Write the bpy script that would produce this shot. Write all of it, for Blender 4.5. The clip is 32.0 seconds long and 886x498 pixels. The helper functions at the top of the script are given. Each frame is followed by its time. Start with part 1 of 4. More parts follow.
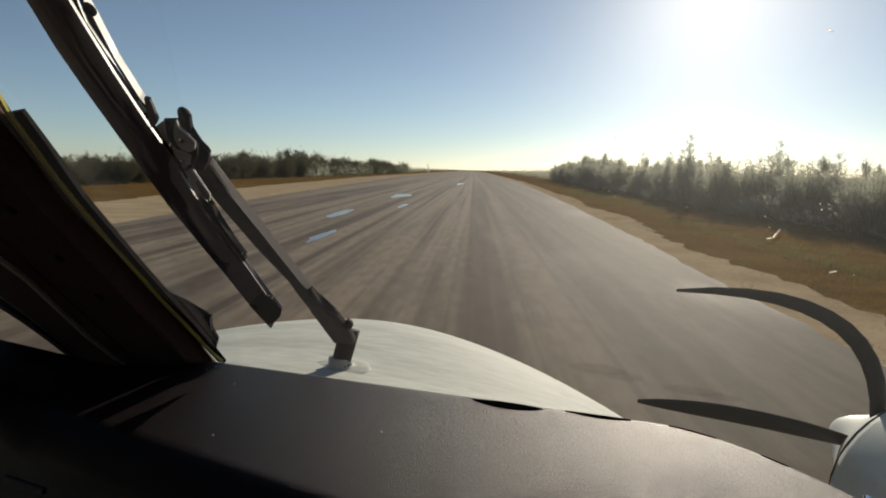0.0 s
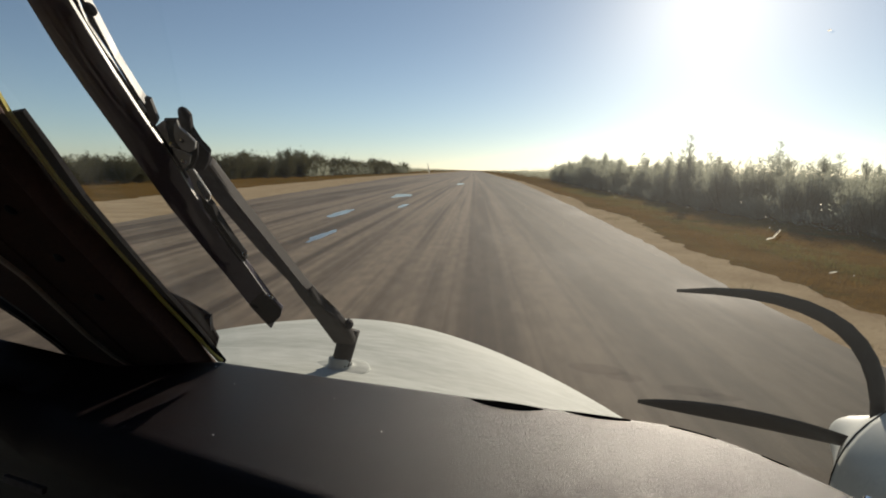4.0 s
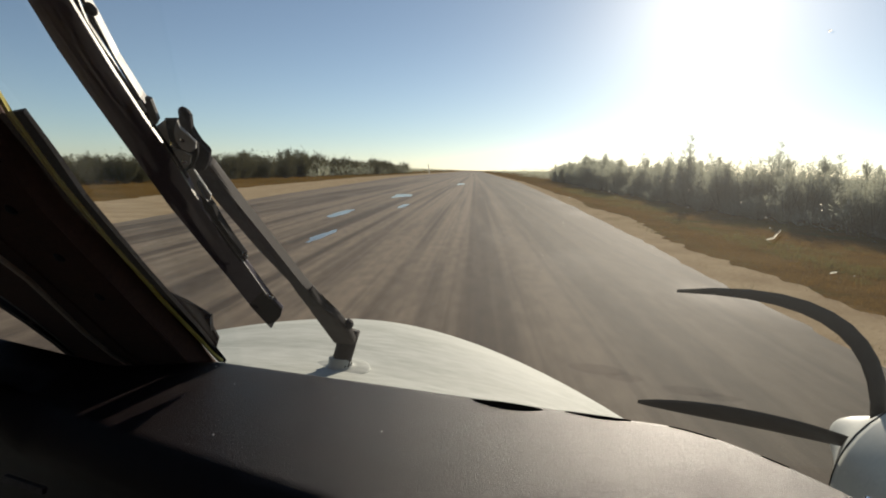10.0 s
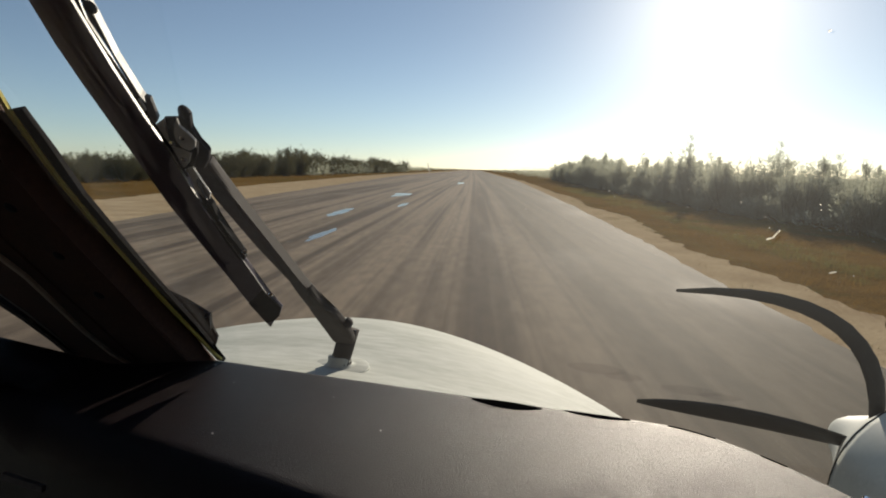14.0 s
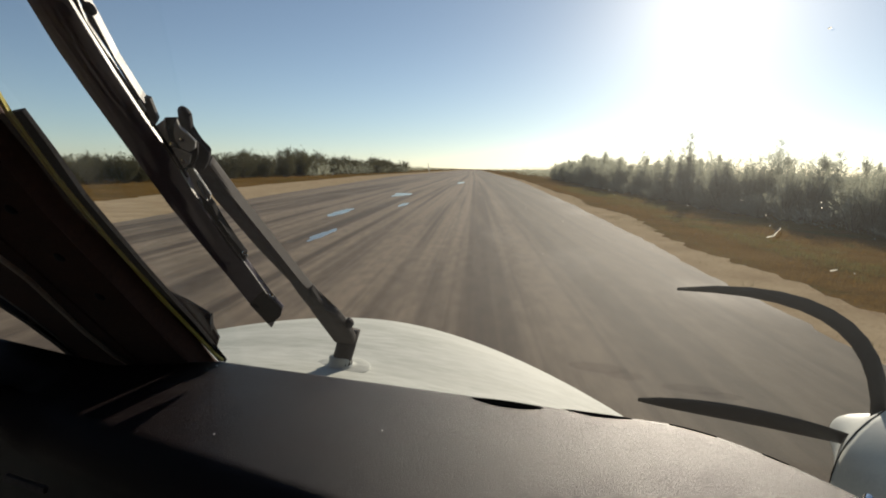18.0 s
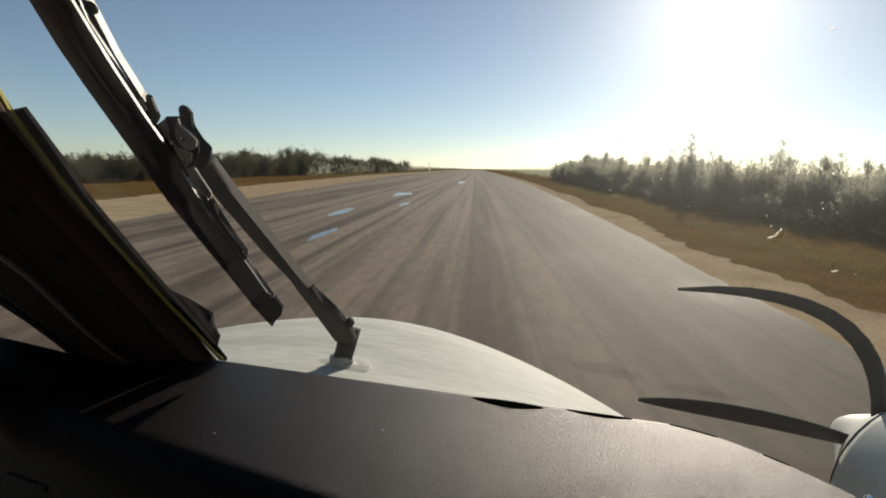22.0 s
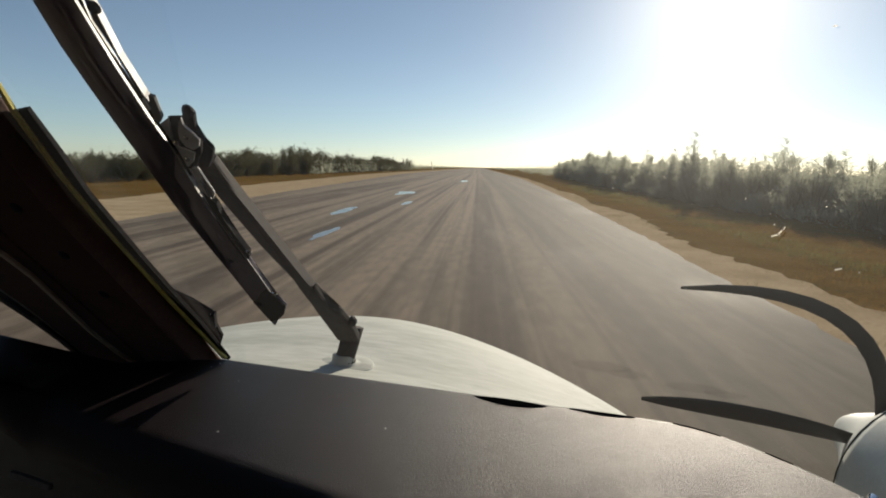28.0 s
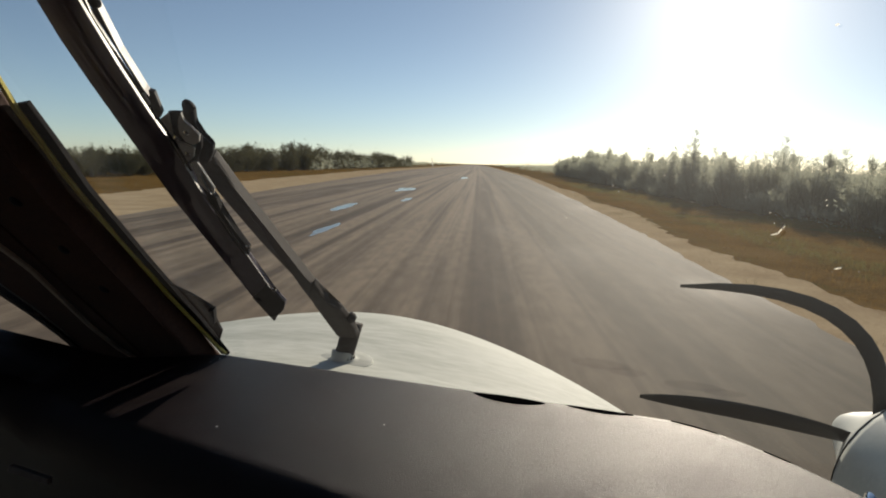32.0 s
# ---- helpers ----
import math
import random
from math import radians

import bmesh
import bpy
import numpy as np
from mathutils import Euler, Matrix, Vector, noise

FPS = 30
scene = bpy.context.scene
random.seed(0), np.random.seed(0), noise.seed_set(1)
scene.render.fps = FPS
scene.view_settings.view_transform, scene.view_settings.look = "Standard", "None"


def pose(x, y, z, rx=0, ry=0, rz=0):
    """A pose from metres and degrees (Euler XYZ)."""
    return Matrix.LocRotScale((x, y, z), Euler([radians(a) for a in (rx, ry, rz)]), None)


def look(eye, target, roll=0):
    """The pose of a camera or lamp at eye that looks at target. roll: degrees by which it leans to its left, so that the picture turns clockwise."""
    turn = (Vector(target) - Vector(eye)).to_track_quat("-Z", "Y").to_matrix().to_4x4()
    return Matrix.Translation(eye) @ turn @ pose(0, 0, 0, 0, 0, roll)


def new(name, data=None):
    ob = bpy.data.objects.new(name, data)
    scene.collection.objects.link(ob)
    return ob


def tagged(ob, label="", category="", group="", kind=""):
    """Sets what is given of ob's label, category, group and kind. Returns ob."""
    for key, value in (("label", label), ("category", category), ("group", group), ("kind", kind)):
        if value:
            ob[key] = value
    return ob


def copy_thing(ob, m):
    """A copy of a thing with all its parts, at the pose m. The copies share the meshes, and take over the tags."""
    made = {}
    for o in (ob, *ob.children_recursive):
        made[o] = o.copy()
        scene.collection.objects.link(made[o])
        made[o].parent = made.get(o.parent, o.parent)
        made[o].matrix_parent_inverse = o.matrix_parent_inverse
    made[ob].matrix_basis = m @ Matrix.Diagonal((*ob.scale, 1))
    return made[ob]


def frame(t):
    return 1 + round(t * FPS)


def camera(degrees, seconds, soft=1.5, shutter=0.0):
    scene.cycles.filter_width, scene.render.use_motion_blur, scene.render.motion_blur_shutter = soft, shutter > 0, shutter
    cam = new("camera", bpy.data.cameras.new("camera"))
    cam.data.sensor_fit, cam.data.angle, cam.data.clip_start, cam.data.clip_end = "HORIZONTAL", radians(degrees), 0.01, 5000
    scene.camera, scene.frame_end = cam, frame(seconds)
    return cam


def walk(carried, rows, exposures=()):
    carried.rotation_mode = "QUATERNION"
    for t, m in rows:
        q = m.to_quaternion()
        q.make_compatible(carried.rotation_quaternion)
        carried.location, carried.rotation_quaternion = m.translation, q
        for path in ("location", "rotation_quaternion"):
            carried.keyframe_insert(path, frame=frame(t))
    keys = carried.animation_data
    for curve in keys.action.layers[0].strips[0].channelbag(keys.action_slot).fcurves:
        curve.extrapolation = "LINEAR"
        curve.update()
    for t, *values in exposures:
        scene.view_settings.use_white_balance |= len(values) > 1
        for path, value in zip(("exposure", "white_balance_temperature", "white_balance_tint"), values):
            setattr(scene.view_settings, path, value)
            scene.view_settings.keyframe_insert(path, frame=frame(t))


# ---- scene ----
# The camera is fixed on the co-pilot's side of a landing aircraft's cockpit and shakes with it.
EYE = (0.0, 0.0, 3.0)
YAW, TILT, LEAN = 3.1, -8.1, 1.3
cam = camera(76.0, 32.0, soft=1.9)
# seconds, and how far the mount is shaken in yaw, pitch and roll, in degrees
SHAKE = [
    (0.0, -0.05, 0.09, 0.02),
    (0.5, -0.1, 0.22, -0.06),
    (1.0, -0.11, 0.29, -0.05),
    (1.5, -0.04, 0.31, -0.17),
    (2.0, 0.01, 0.23, -0.06),
    (2.5, -0.06, 0.17, 0.1),
    (3.0, -0.05, 0.13, 0.08),
    (3.5, -0.04, 0.07, 0.08),
    (5.5, -0.04, 0.25, 0.0),
    (6.0, -0.06, 0.24, -0.02),
    (6.5, -0.0, 0.15, -0.02),
    (7.0, -0.1, 0.1, 0.09),
    (7.5, -0.01, 0.12, 0.01),
    (8.0, -0.03, 0.08, 0.06),
    (8.5, -0.07, 0.07, 0.15),
    (9.0, -0.04, 0.13, 0.12),
    (9.5, -0.04, 0.15, 0.1),
    (10.0, -0.01, 0.11, 0.11),
    (10.5, -0.03, -0.08, -0.67),
    (11.0, 0.31, 0.1, 0.25),
    (11.5, 0.14, 0.07, 0.59),
    (12.0, 0.08, -0.04, 0.71),
    (12.5, 0.29, -0.4, 0.08),
    (13.0, 0.33, -0.29, 0.17),
    (13.5, 0.07, -0.24, 0.42),
    (14.0, -0.06, 0.01, 0.25),
    (14.5, 0.12, -0.13, 0.64),
    (16.5, 0.11, -0.27, 0.01),
    (17.0, 0.03, -0.1, 0.73),
    (17.5, 0.04, 0.13, -0.1),
    (18.0, -0.01, -0.02, -0.05),
    (18.5, -0.09, -0.29, -0.1),
    (19.0, -0.1, -0.08, -0.05),
    (19.5, 0.16, -0.3, -0.27),
    (20.0, -0.02, 0.14, 0.25),
    (20.5, 0.06, -0.27, 0.33),
    (21.0, 0.11, 0.16, 0.44),
    (21.5, 0.19, -0.13, 0.12),
    (22.0, 0.06, -0.06, 0.07),
    (22.5, 0.09, -0.14, 0.22),
    (23.0, 0.13, -0.02, 0.21),
    (23.5, 0.1, -0.16, 0.43),
    (24.0, -0.15, -0.17, -0.1),
    (24.5, 0.06, -0.12, 0.13),
    (25.0, 0.33, -0.07, -0.5),
    (25.5, -0.05, -0.07, 0.37),
    (27.5, -0.05, -0.16, 0.38),
    (28.0, 0.32, -0.19, -0.02),
    (28.5, 0.1, 0.19, 0.29),
    (29.0, 0.05, 0.15, 0.2),
    (29.5, 0.11, -0.09, 0.17),
    (30.0, 0.11, -0.23, 0.06),
    (30.5, 0.26, -0.46, 0.13),
    (31.0, 0.26, -0.28, 0.23),
    (31.5, 0.18, -0.39, 0.19),
    (32.0, 0.29, -0.52, 0.33),
]
walk(cam, [(t, pose(*EYE, 90 + TILT + p, 0, YAW + a) @ pose(0, 0, 0, 0, 0, LEAN + r)) for t, a, p, r in SHAKE],
     exposures=[(0.0, 0.10), (3.5, 0.14), (7.0, 0.25), (10.0, 0.29), (14.0, 0.29), (20.0, 0.25), (25.0, 0.22), (28.0, 0.28), (32.0, 0.28)])

# ---- light: a low sun ahead to the right, clear hazy sky ----
SUN_AZ, SUN_EL = 21.0, 16.5
world = bpy.data.worlds.new("sky")
scene.world = world
world.use_nodes = True
wn = world.node_tree
sky = wn.nodes.new("ShaderNodeTexSky")
sky.sky_type = "NISHITA"
sky.sun_disc = False
sky.sun_elevation, sky.sun_rotation = radians(SUN_EL), radians(SUN_AZ)
sky.altitude, sky.air_density, sky.dust_density, sky.ozone_density = 300, 0.76, 0.20, 1.7
haze, tint = wn.nodes.new("ShaderNodeHueSaturation"), wn.nodes.new("ShaderNodeMix")
tint.data_type, tint.blend_type = "RGBA", "MULTIPLY"
tint.inputs[0].default_value = 1.0
tint.inputs[7].default_value = (0.96, 1.02, 1.03, 1)
haze.inputs["Saturation"].default_value = 0.82
wn.links.new(sky.outputs[0], haze.inputs["Color"]), wn.links.new(haze.outputs[0], tint.inputs[6]), wn.links.new(tint.outputs[2], wn.nodes["Background"].inputs[0])
wn.nodes["Background"].inputs[1].default_value = 0.068
sun = new("sun", bpy.data.lights.new("sun", "SUN"))
sun.data.energy, sun.data.angle, sun.data.color = 4.8, radians(0.6), (1.0, 0.88, 0.715)
sun_dir = Vector((math.sin(radians(SUN_AZ)) * math.cos(radians(SUN_EL)), math.cos(radians(SUN_AZ)) * math.cos(radians(SUN_EL)), math.sin(radians(SUN_EL))))
sun.matrix_world = look(sun_dir * 60, (0, 0, 0))


# ---- materials ----
def mat(name, a, b, rough=0.6, metal=0.0, scale=8.0, fine=90.0, bump=0.15, dist=0.004, stretch=(1, 1, 1), rough_var=0.1, spec=0.5):
    """Two colours mixed by coarse and fine noise, with rough relief."""
    m = bpy.data.materials.new(name)
    m.use_nodes = True
    t = m.node_tree
    nd, ln = t.nodes, t.links
    bs = nd["Principled BSDF"]
    co = nd.new("ShaderNodeTexCoord")
    mp = nd.new("ShaderNodeMapping")
    mp.inputs["Scale"].default_value = stretch
    ln.new(co.outputs["Object"], mp.inputs[0])
    n1, n2 = nd.new("ShaderNodeTexNoise"), nd.new("ShaderNodeTexNoise")
    n1.inputs["Scale"].default_value, n1.inputs["Detail"].default_value = scale, 5
    n2.inputs["Scale"].default_value, n2.inputs["Detail"].default_value = fine, 3
    ln.new(mp.outputs[0], n1.inputs[0]), ln.new(mp.outputs[0], n2.inputs[0])
    mx = nd.new("ShaderNodeMath")
    mx.operation = "MULTIPLY_ADD"
    mx.inputs[1].default_value = 0.45
    ln.new(n2.outputs[0], mx.inputs[0])
    sc = nd.new("ShaderNodeMath")
    sc.operation = "MULTIPLY"
    sc.inputs[1].default_value = 0.55
    ln.new(n1.outputs[0], sc.inputs[0]), ln.new(sc.outputs[0], mx.inputs[2])
    rp = nd.new("ShaderNodeValToRGB")
    rp.color_ramp.elements[0].position, rp.color_ramp.elements[1].position = 0.33, 0.67
    rp.color_ramp.elements[0].color, rp.color_ramp.elements[1].color = (*a, 1), (*b, 1)
    ln.new(mx.outputs[0], rp.inputs[0]), ln.new(rp.outputs[0], bs.inputs["Base Color"])
    rr = nd.new("ShaderNodeMapRange")
    rr.inputs[3].default_value, rr.inputs[4].default_value = max(0.03, rough - rough_var), min(1, rough + rough_var)
    ln.new(n1.outputs[0], rr.inputs[0]), ln.new(rr.outputs[0], bs.inputs["Roughness"])
    bs.inputs["Metallic"].default_value = metal
    bs.inputs["Specular IOR Level"].default_value = spec
    if bump:
        bp = nd.new("ShaderNodeBump")
        bp.inputs["Strength"].default_value, bp.inputs["Distance"].default_value = bump, dist
        ln.new(n2.outputs[0], bp.inputs["Height"]), ln.new(bp.outputs[0], bs.inputs["Normal"])
    return m


M_PAINT = mat("white_paint", (0.35, 0.365, 0.32), (0.58, 0.595, 0.545), 0.75, 0, 2.2, 16, 0.03, 0.002, stretch=(1.2, 4.0, 2.0), spec=0.15)
M_COWL = mat("white_cowl_paint", (0.37, 0.39, 0.36), (0.46, 0.48, 0.445), 0.5, 0, 4, 60, 0.03, 0.001)
M_DASH = mat("grained_black_vinyl", (0.0072, 0.0042, 0.0046), (0.0150, 0.0088, 0.0096), 0.37, 0, 30, 1100, 1.0, 0.0010, rough_var=0.05, spec=0.125)
M_TRIM = mat("dark_trim", (0.046, 0.023, 0.018), (0.078, 0.040, 0.030), 0.8, 0, 20, 200, 0.2, 0.002, spec=0.2)
M_LINING = mat("worn_lining_edge", (0.32, 0.24, 0.19), (0.46, 0.36, 0.29), 0.8, 0, 20, 200, 0.2, 0.002)
M_RUBBER = mat("black_rubber", (0.010, 0.009, 0.011), (0.022, 0.020, 0.024), 0.7, 0, 30, 300, 0.2, 0.001, spec=0.12)
M_STEEL = mat("worn_dark_steel", (0.050, 0.042, 0.040), (0.105, 0.092, 0.086), 0.5, 0.2, 40, 250, 0.1, 0.001)
M_BRIGHT = mat("bare_metal", (0.12, 0.112, 0.105), (0.20, 0.19, 0.18), 0.5, 0.0, 40, 250, 0.1, 0.001)
M_RAIL = mat("pale_rail", (0.20, 0.185, 0.15), (0.29, 0.27, 0.22), 0.45, 0.0, 60, 300, 0.05, 0.001)
M_PLATE = mat("light_grey_plate", (0.55, 0.53, 0.50), (0.75, 0.73, 0.69), 0.5, 0.1, 60, 300, 0.1, 0.001)
M_ARM = mat("dull_dark_arm", (0.028, 0.024, 0.023), (0.060, 0.053, 0.051), 0.8, 0, 40, 250, 0.15, 0.001, spec=0.12)
M_FACE = mat("grey_brown_blade_face", (0.140, 0.120, 0.150), (0.185, 0.160, 0.196), 0.7, 0, 40, 250, 0.1, 0.001, spec=0.15)
M_YELLOW = mat("yellow_seal", (0.84, 0.72, 0.14), (0.92, 0.82, 0.24), 0.5, 0, 40, 200, 0.1, 0.001)
M_SLOT = mat("slot_black", (0.002, 0.002, 0.002), (0.004, 0.004, 0.004), 0.95, 0, 40, 200, 0, spec=0.0)
M_BLADE = mat("black_blade", (0.010, 0.010, 0.011), (0.026, 0.026, 0.026), 0.5, 0, 8, 120, 0.05, 0.001)
M_CHROME = mat("polished_metal", (0.75, 0.75, 0.76), (0.85, 0.85, 0.86), 0.12, 1.0, 10, 80, 0.02, 0.001, rough_var=0.04)
def thin_leaf(m, tint, share):
    """Lets light through a thin leaf."""
    nd, ln = m.node_tree.nodes, m.node_tree.links
    tl, mx = nd.new("ShaderNodeBsdfTranslucent"), nd.new("ShaderNodeMixShader")
    mx.inputs[0].default_value = share
    tl.inputs[0].default_value = (*tint, 1)
    ln.new(nd["Principled BSDF"].outputs[0], mx.inputs[1]), ln.new(tl.outputs[0], mx.inputs[2])
    ln.new(mx.outputs[0], nd["Material Output"].inputs[0])


# Paler leaf: glare over the right hedge is put into the colour.
M_LEAF = mat("grey_green_leaf", (0.100, 0.110, 0.080), (0.180, 0.192, 0.146), 0.7, 0, 1.2, 9, 0, spec=0.12)
thin_leaf(M_LEAF, (0.38, 0.40, 0.31), 0.70)
def by_object(m, low, high):
    """Makes a material a little lighter or darker from one plant to the next."""
    nd, ln = m.node_tree.nodes, m.node_tree.links
    info, span, hue = nd.new("ShaderNodeObjectInfo"), nd.new("ShaderNodeMapRange"), nd.new("ShaderNodeHueSaturation")
    span.inputs[3].default_value, span.inputs[4].default_value = low, high
    socket = nd["Principled BSDF"].inputs["Base Color"]
    ln.new(info.outputs["Random"], span.inputs[0]), ln.new(span.outputs[0], hue.inputs["Value"])
    ln.new(socket.links[0].from_socket, hue.inputs["Color"]), ln.new(hue.outputs[0], socket)


by_object(M_LEAF, 0.65, 1.35)
# Copy of the leaf darkened for the left belt; shade put into the colour.
M_SHADED_LEAF = mat("dark_olive_leaf", (0.058, 0.054, 0.032), (0.105, 0.098, 0.062), 0.7, 0, 1.2, 9, 0, spec=0.1)
thin_leaf(M_SHADED_LEAF, (0.085, 0.082, 0.045), 0.5)
by_object(M_SHADED_LEAF, 0.7, 1.25)
M_BARK = mat("grey_bark", (0.09, 0.075, 0.06), (0.17, 0.15, 0.12), 0.85, 0, 10, 60, 0.5, 0.01)
M_DRY = mat("dry_grass", (0.125, 0.076, 0.025), (0.215, 0.128, 0.042), 0.9, 0, 0.6, 6, 0, spec=0.0)
thin_leaf(M_DRY, (0.20, 0.118, 0.032), 0.45)
M_OLIVE = mat("olive_grass", (0.075, 0.072, 0.026), (0.125, 0.115, 0.045), 0.9, 0, 0.6, 6, 0, spec=0.0)
thin_leaf(M_OLIVE, (0.16, 0.15, 0.055), 0.5)
M_SAND = mat("pale_sand", (0.34, 0.25, 0.15), (0.56, 0.44, 0.28), 0.95, 0, 0.5, 9, 0.5, 0.03, spec=0.0)
M_MARK = mat("worn_white_marking", (0.30, 0.29, 0.27), (0.62, 0.61, 0.58), 0.7, 0, 1.5, 14, 0.2, 0.004)
M_SPECK = mat("dried_insect_smear", (0.34, 0.32, 0.27), (0.52, 0.50, 0.45), 0.7, 0, 200, 900, 0)
M_SPECK.node_tree.nodes["Principled BSDF"].inputs["Transmission Weight"].default_value = 0.85
M_CABIN = mat("grey_cabin_lining", (0.115, 0.103, 0.100), (0.16, 0.145, 0.14), 0.85, 0, 8, 120, 0.2, 0.002)


def ground_material():
    m = bpy.data.materials.new("dry_scrub_ground")
    m.use_nodes = True
    nd, ln = m.node_tree.nodes, m.node_tree.links
    bs = nd["Principled BSDF"]
    bs.inputs["Roughness"].default_value = 0.95
    bs.inputs["Specular IOR Level"].default_value = 0.0
    co = nd.new("ShaderNodeTexCoord")
    big, mid, tiny = (nd.new("ShaderNodeTexNoise") for _ in range(3))
    for n, s, d in ((big, 0.045, 6), (mid, 0.35, 6), (tiny, 6.0, 5)):
        n.inputs["Scale"].default_value, n.inputs["Detail"].default_value = s, d
        ln.new(co.outputs["Object"], n.inputs[0])
    r1 = nd.new("ShaderNodeValToRGB")
    e = r1.color_ramp.elements
    e[0].position, e[0].color = 0.38, (0.092, 0.088, 0.032, 1)
    e[1].position, e[1].color = 0.64, (0.215, 0.140, 0.058, 1)
    k = e.new(0.46)
    k.color = (0.145, 0.090, 0.032, 1)
    k = e.new(0.54)
    k.color = (0.175, 0.110, 0.040, 1)
    av = nd.new("ShaderNodeMath")
    av.operation = "MULTIPLY_ADD"
    av.inputs[1].default_value = 0.5
    hf = nd.new("ShaderNodeMath")
    hf.operation = "MULTIPLY"
    hf.inputs[1].default_value = 0.5
    ln.new(big.outputs[0], hf.inputs[0]), ln.new(mid.outputs[0], av.inputs[0]), ln.new(hf.outputs[0], av.inputs[2])
    ln.new(av.outputs[0], r1.inputs[0])
    mul = nd.new("ShaderNodeMix")
    mul.data_type, mul.blend_type = "RGBA", "OVERLAY"
    mul.inputs[0].default_value = 0.4
    ln.new(r1.outputs[0], mul.inputs[6]), ln.new(tiny.outputs[0], mul.inputs[7])
    ln.new(mul.outputs[2], bs.inputs["Base Color"])
    bp = nd.new("ShaderNodeBump")
    bp.inputs["Strength"].default_value, bp.inputs["Distance"].default_value = 0.8, 0.08
    ln.new(tiny.outputs[0], bp.inputs["Height"]), ln.new(bp.outputs[0], bs.inputs["Normal"])
    return m


def asphalt_material():
    """Old grey asphalt with long dark and pale streaks along the runway and damp smoother patches."""
    m = bpy.data.materials.new("streaked_asphalt")
    m.use_nodes = True
    nd, ln = m.node_tree.nodes, m.node_tree.links
    bs = nd["Principled BSDF"]
    co = nd.new("ShaderNodeTexCoord")

    def noise_at(scale, stretch, detail=4):
        mp, n = nd.new("ShaderNodeMapping"), nd.new("ShaderNodeTexNoise")
        mp.inputs["Scale"].default_value = stretch
        n.inputs["Scale"].default_value, n.inputs["Detail"].default_value = scale, detail
        ln.new(co.outputs["Object"], mp.inputs[0]), ln.new(mp.outputs[0], n.inputs[0])
        return n.outputs[0]

    def mix(f, a, b, kind="MIX"):
        x = nd.new("ShaderNodeMix")
        x.data_type, x.blend_type = "RGBA", kind
        if isinstance(f, float):
            x.inputs[0].default_value = f
        else:
            ln.new(f, x.inputs[0])
        for s, v in ((6, a), (7, b)):
            if isinstance(v, tuple):
                x.inputs[s].default_value = (*v, 1)
            else:
                ln.new(v, x.inputs[s])
        return x.outputs[2]

    def steps(v, lo, hi, a=0.0, b=1.0):
        x = nd.new("ShaderNodeMapRange")
        x.interpolation_type = "SMOOTHSTEP"
        for i, val in enumerate((lo, hi, a, b)):
            x.inputs[i + 1].default_value = val
        ln.new(v, x.inputs[0])
        return x.outputs[0]

    lanes = noise_at(1.0, (0.80, 0.004, 1), 4)
    thin = noise_at(1.0, (2.8, 0.012, 1), 5)
    blotch = noise_at(0.12, (1, 0.5, 1), 5)
    grit = noise_at(40.0, (1, 1, 1), 3)
    col = mix(steps(lanes, 0.41, 0.55), (0.082, 0.061, 0.043), (0.232, 0.180, 0.126))
    col = mix(steps(thin, 0.28, 0.54, 0.62, 0.0), col, (0.072, 0.054, 0.042))
    col = mix(steps(blotch, 0.55, 0.72, 0.0, 0.55), col, (0.21, 0.170, 0.128))
    dust = noise_at(0.6, (0.9, 0.07, 1), 9)
    col = mix(steps(dust, 0.48, 0.66, 0.0, 0.5), col, (0.23, 0.180, 0.128))
    smear = noise_at(1.1, (0.9, 0.045, 1), 8)
    col = mix(steps(smear, 0.50, 0.64, 0.0, 0.38), col, (0.062, 0.047, 0.037))
    side = nd.new("ShaderNodeSeparateXYZ")
    ln.new(co.outputs["Object"], side.inputs[0])
    col = mix(steps(side.outputs[0], -0.5, 4.5, 0.0, 0.64), col, (0.070, 0.064, 0.044))
    mottle = noise_at(3.5, (1, 0.3, 1), 8)
    col = mix(0.16, col, steps(mottle, 0.25, 0.75), "OVERLAY")
    col = mix(0.35, col, grit, "OVERLAY")
    ln.new(col, bs.inputs["Base Color"])
    damp = noise_at(0.16, (1, 0.35, 1), 4)
    ln.new(steps(damp, 0.50, 0.74, 0.84, 0.70), bs.inputs["Roughness"])
    bs.inputs["Specular IOR Level"].default_value = 0.10
    bp = nd.new("ShaderNodeBump")
    bp.inputs["Strength"].default_value, bp.inputs["Distance"].default_value = 0.35, 0.01
    ln.new(grit, bp.inputs["Height"]), ln.new(bp.outputs[0], bs.inputs["Normal"])
    return m


def water_material(name, tint, rough):
    m = bpy.data.materials.new(name)
    m.use_nodes = True
    nd, ln = m.node_tree.nodes, m.node_tree.links
    bs = nd["Principled BSDF"]
    bs.inputs["Base Color"].default_value, bs.inputs["Roughness"].default_value = (*tint, 1), rough
    n, bp = nd.new("ShaderNodeTexNoise"), nd.new("ShaderNodeBump")
    n.inputs["Scale"].default_value = 3.0
    bp.inputs["Strength"].default_value, bp.inputs["Distance"].default_value = 0.04, 0.02
    ln.new(n.outputs[0], bp.inputs["Height"]), ln.new(bp.outputs[0], bs.inputs["Normal"])
    return m


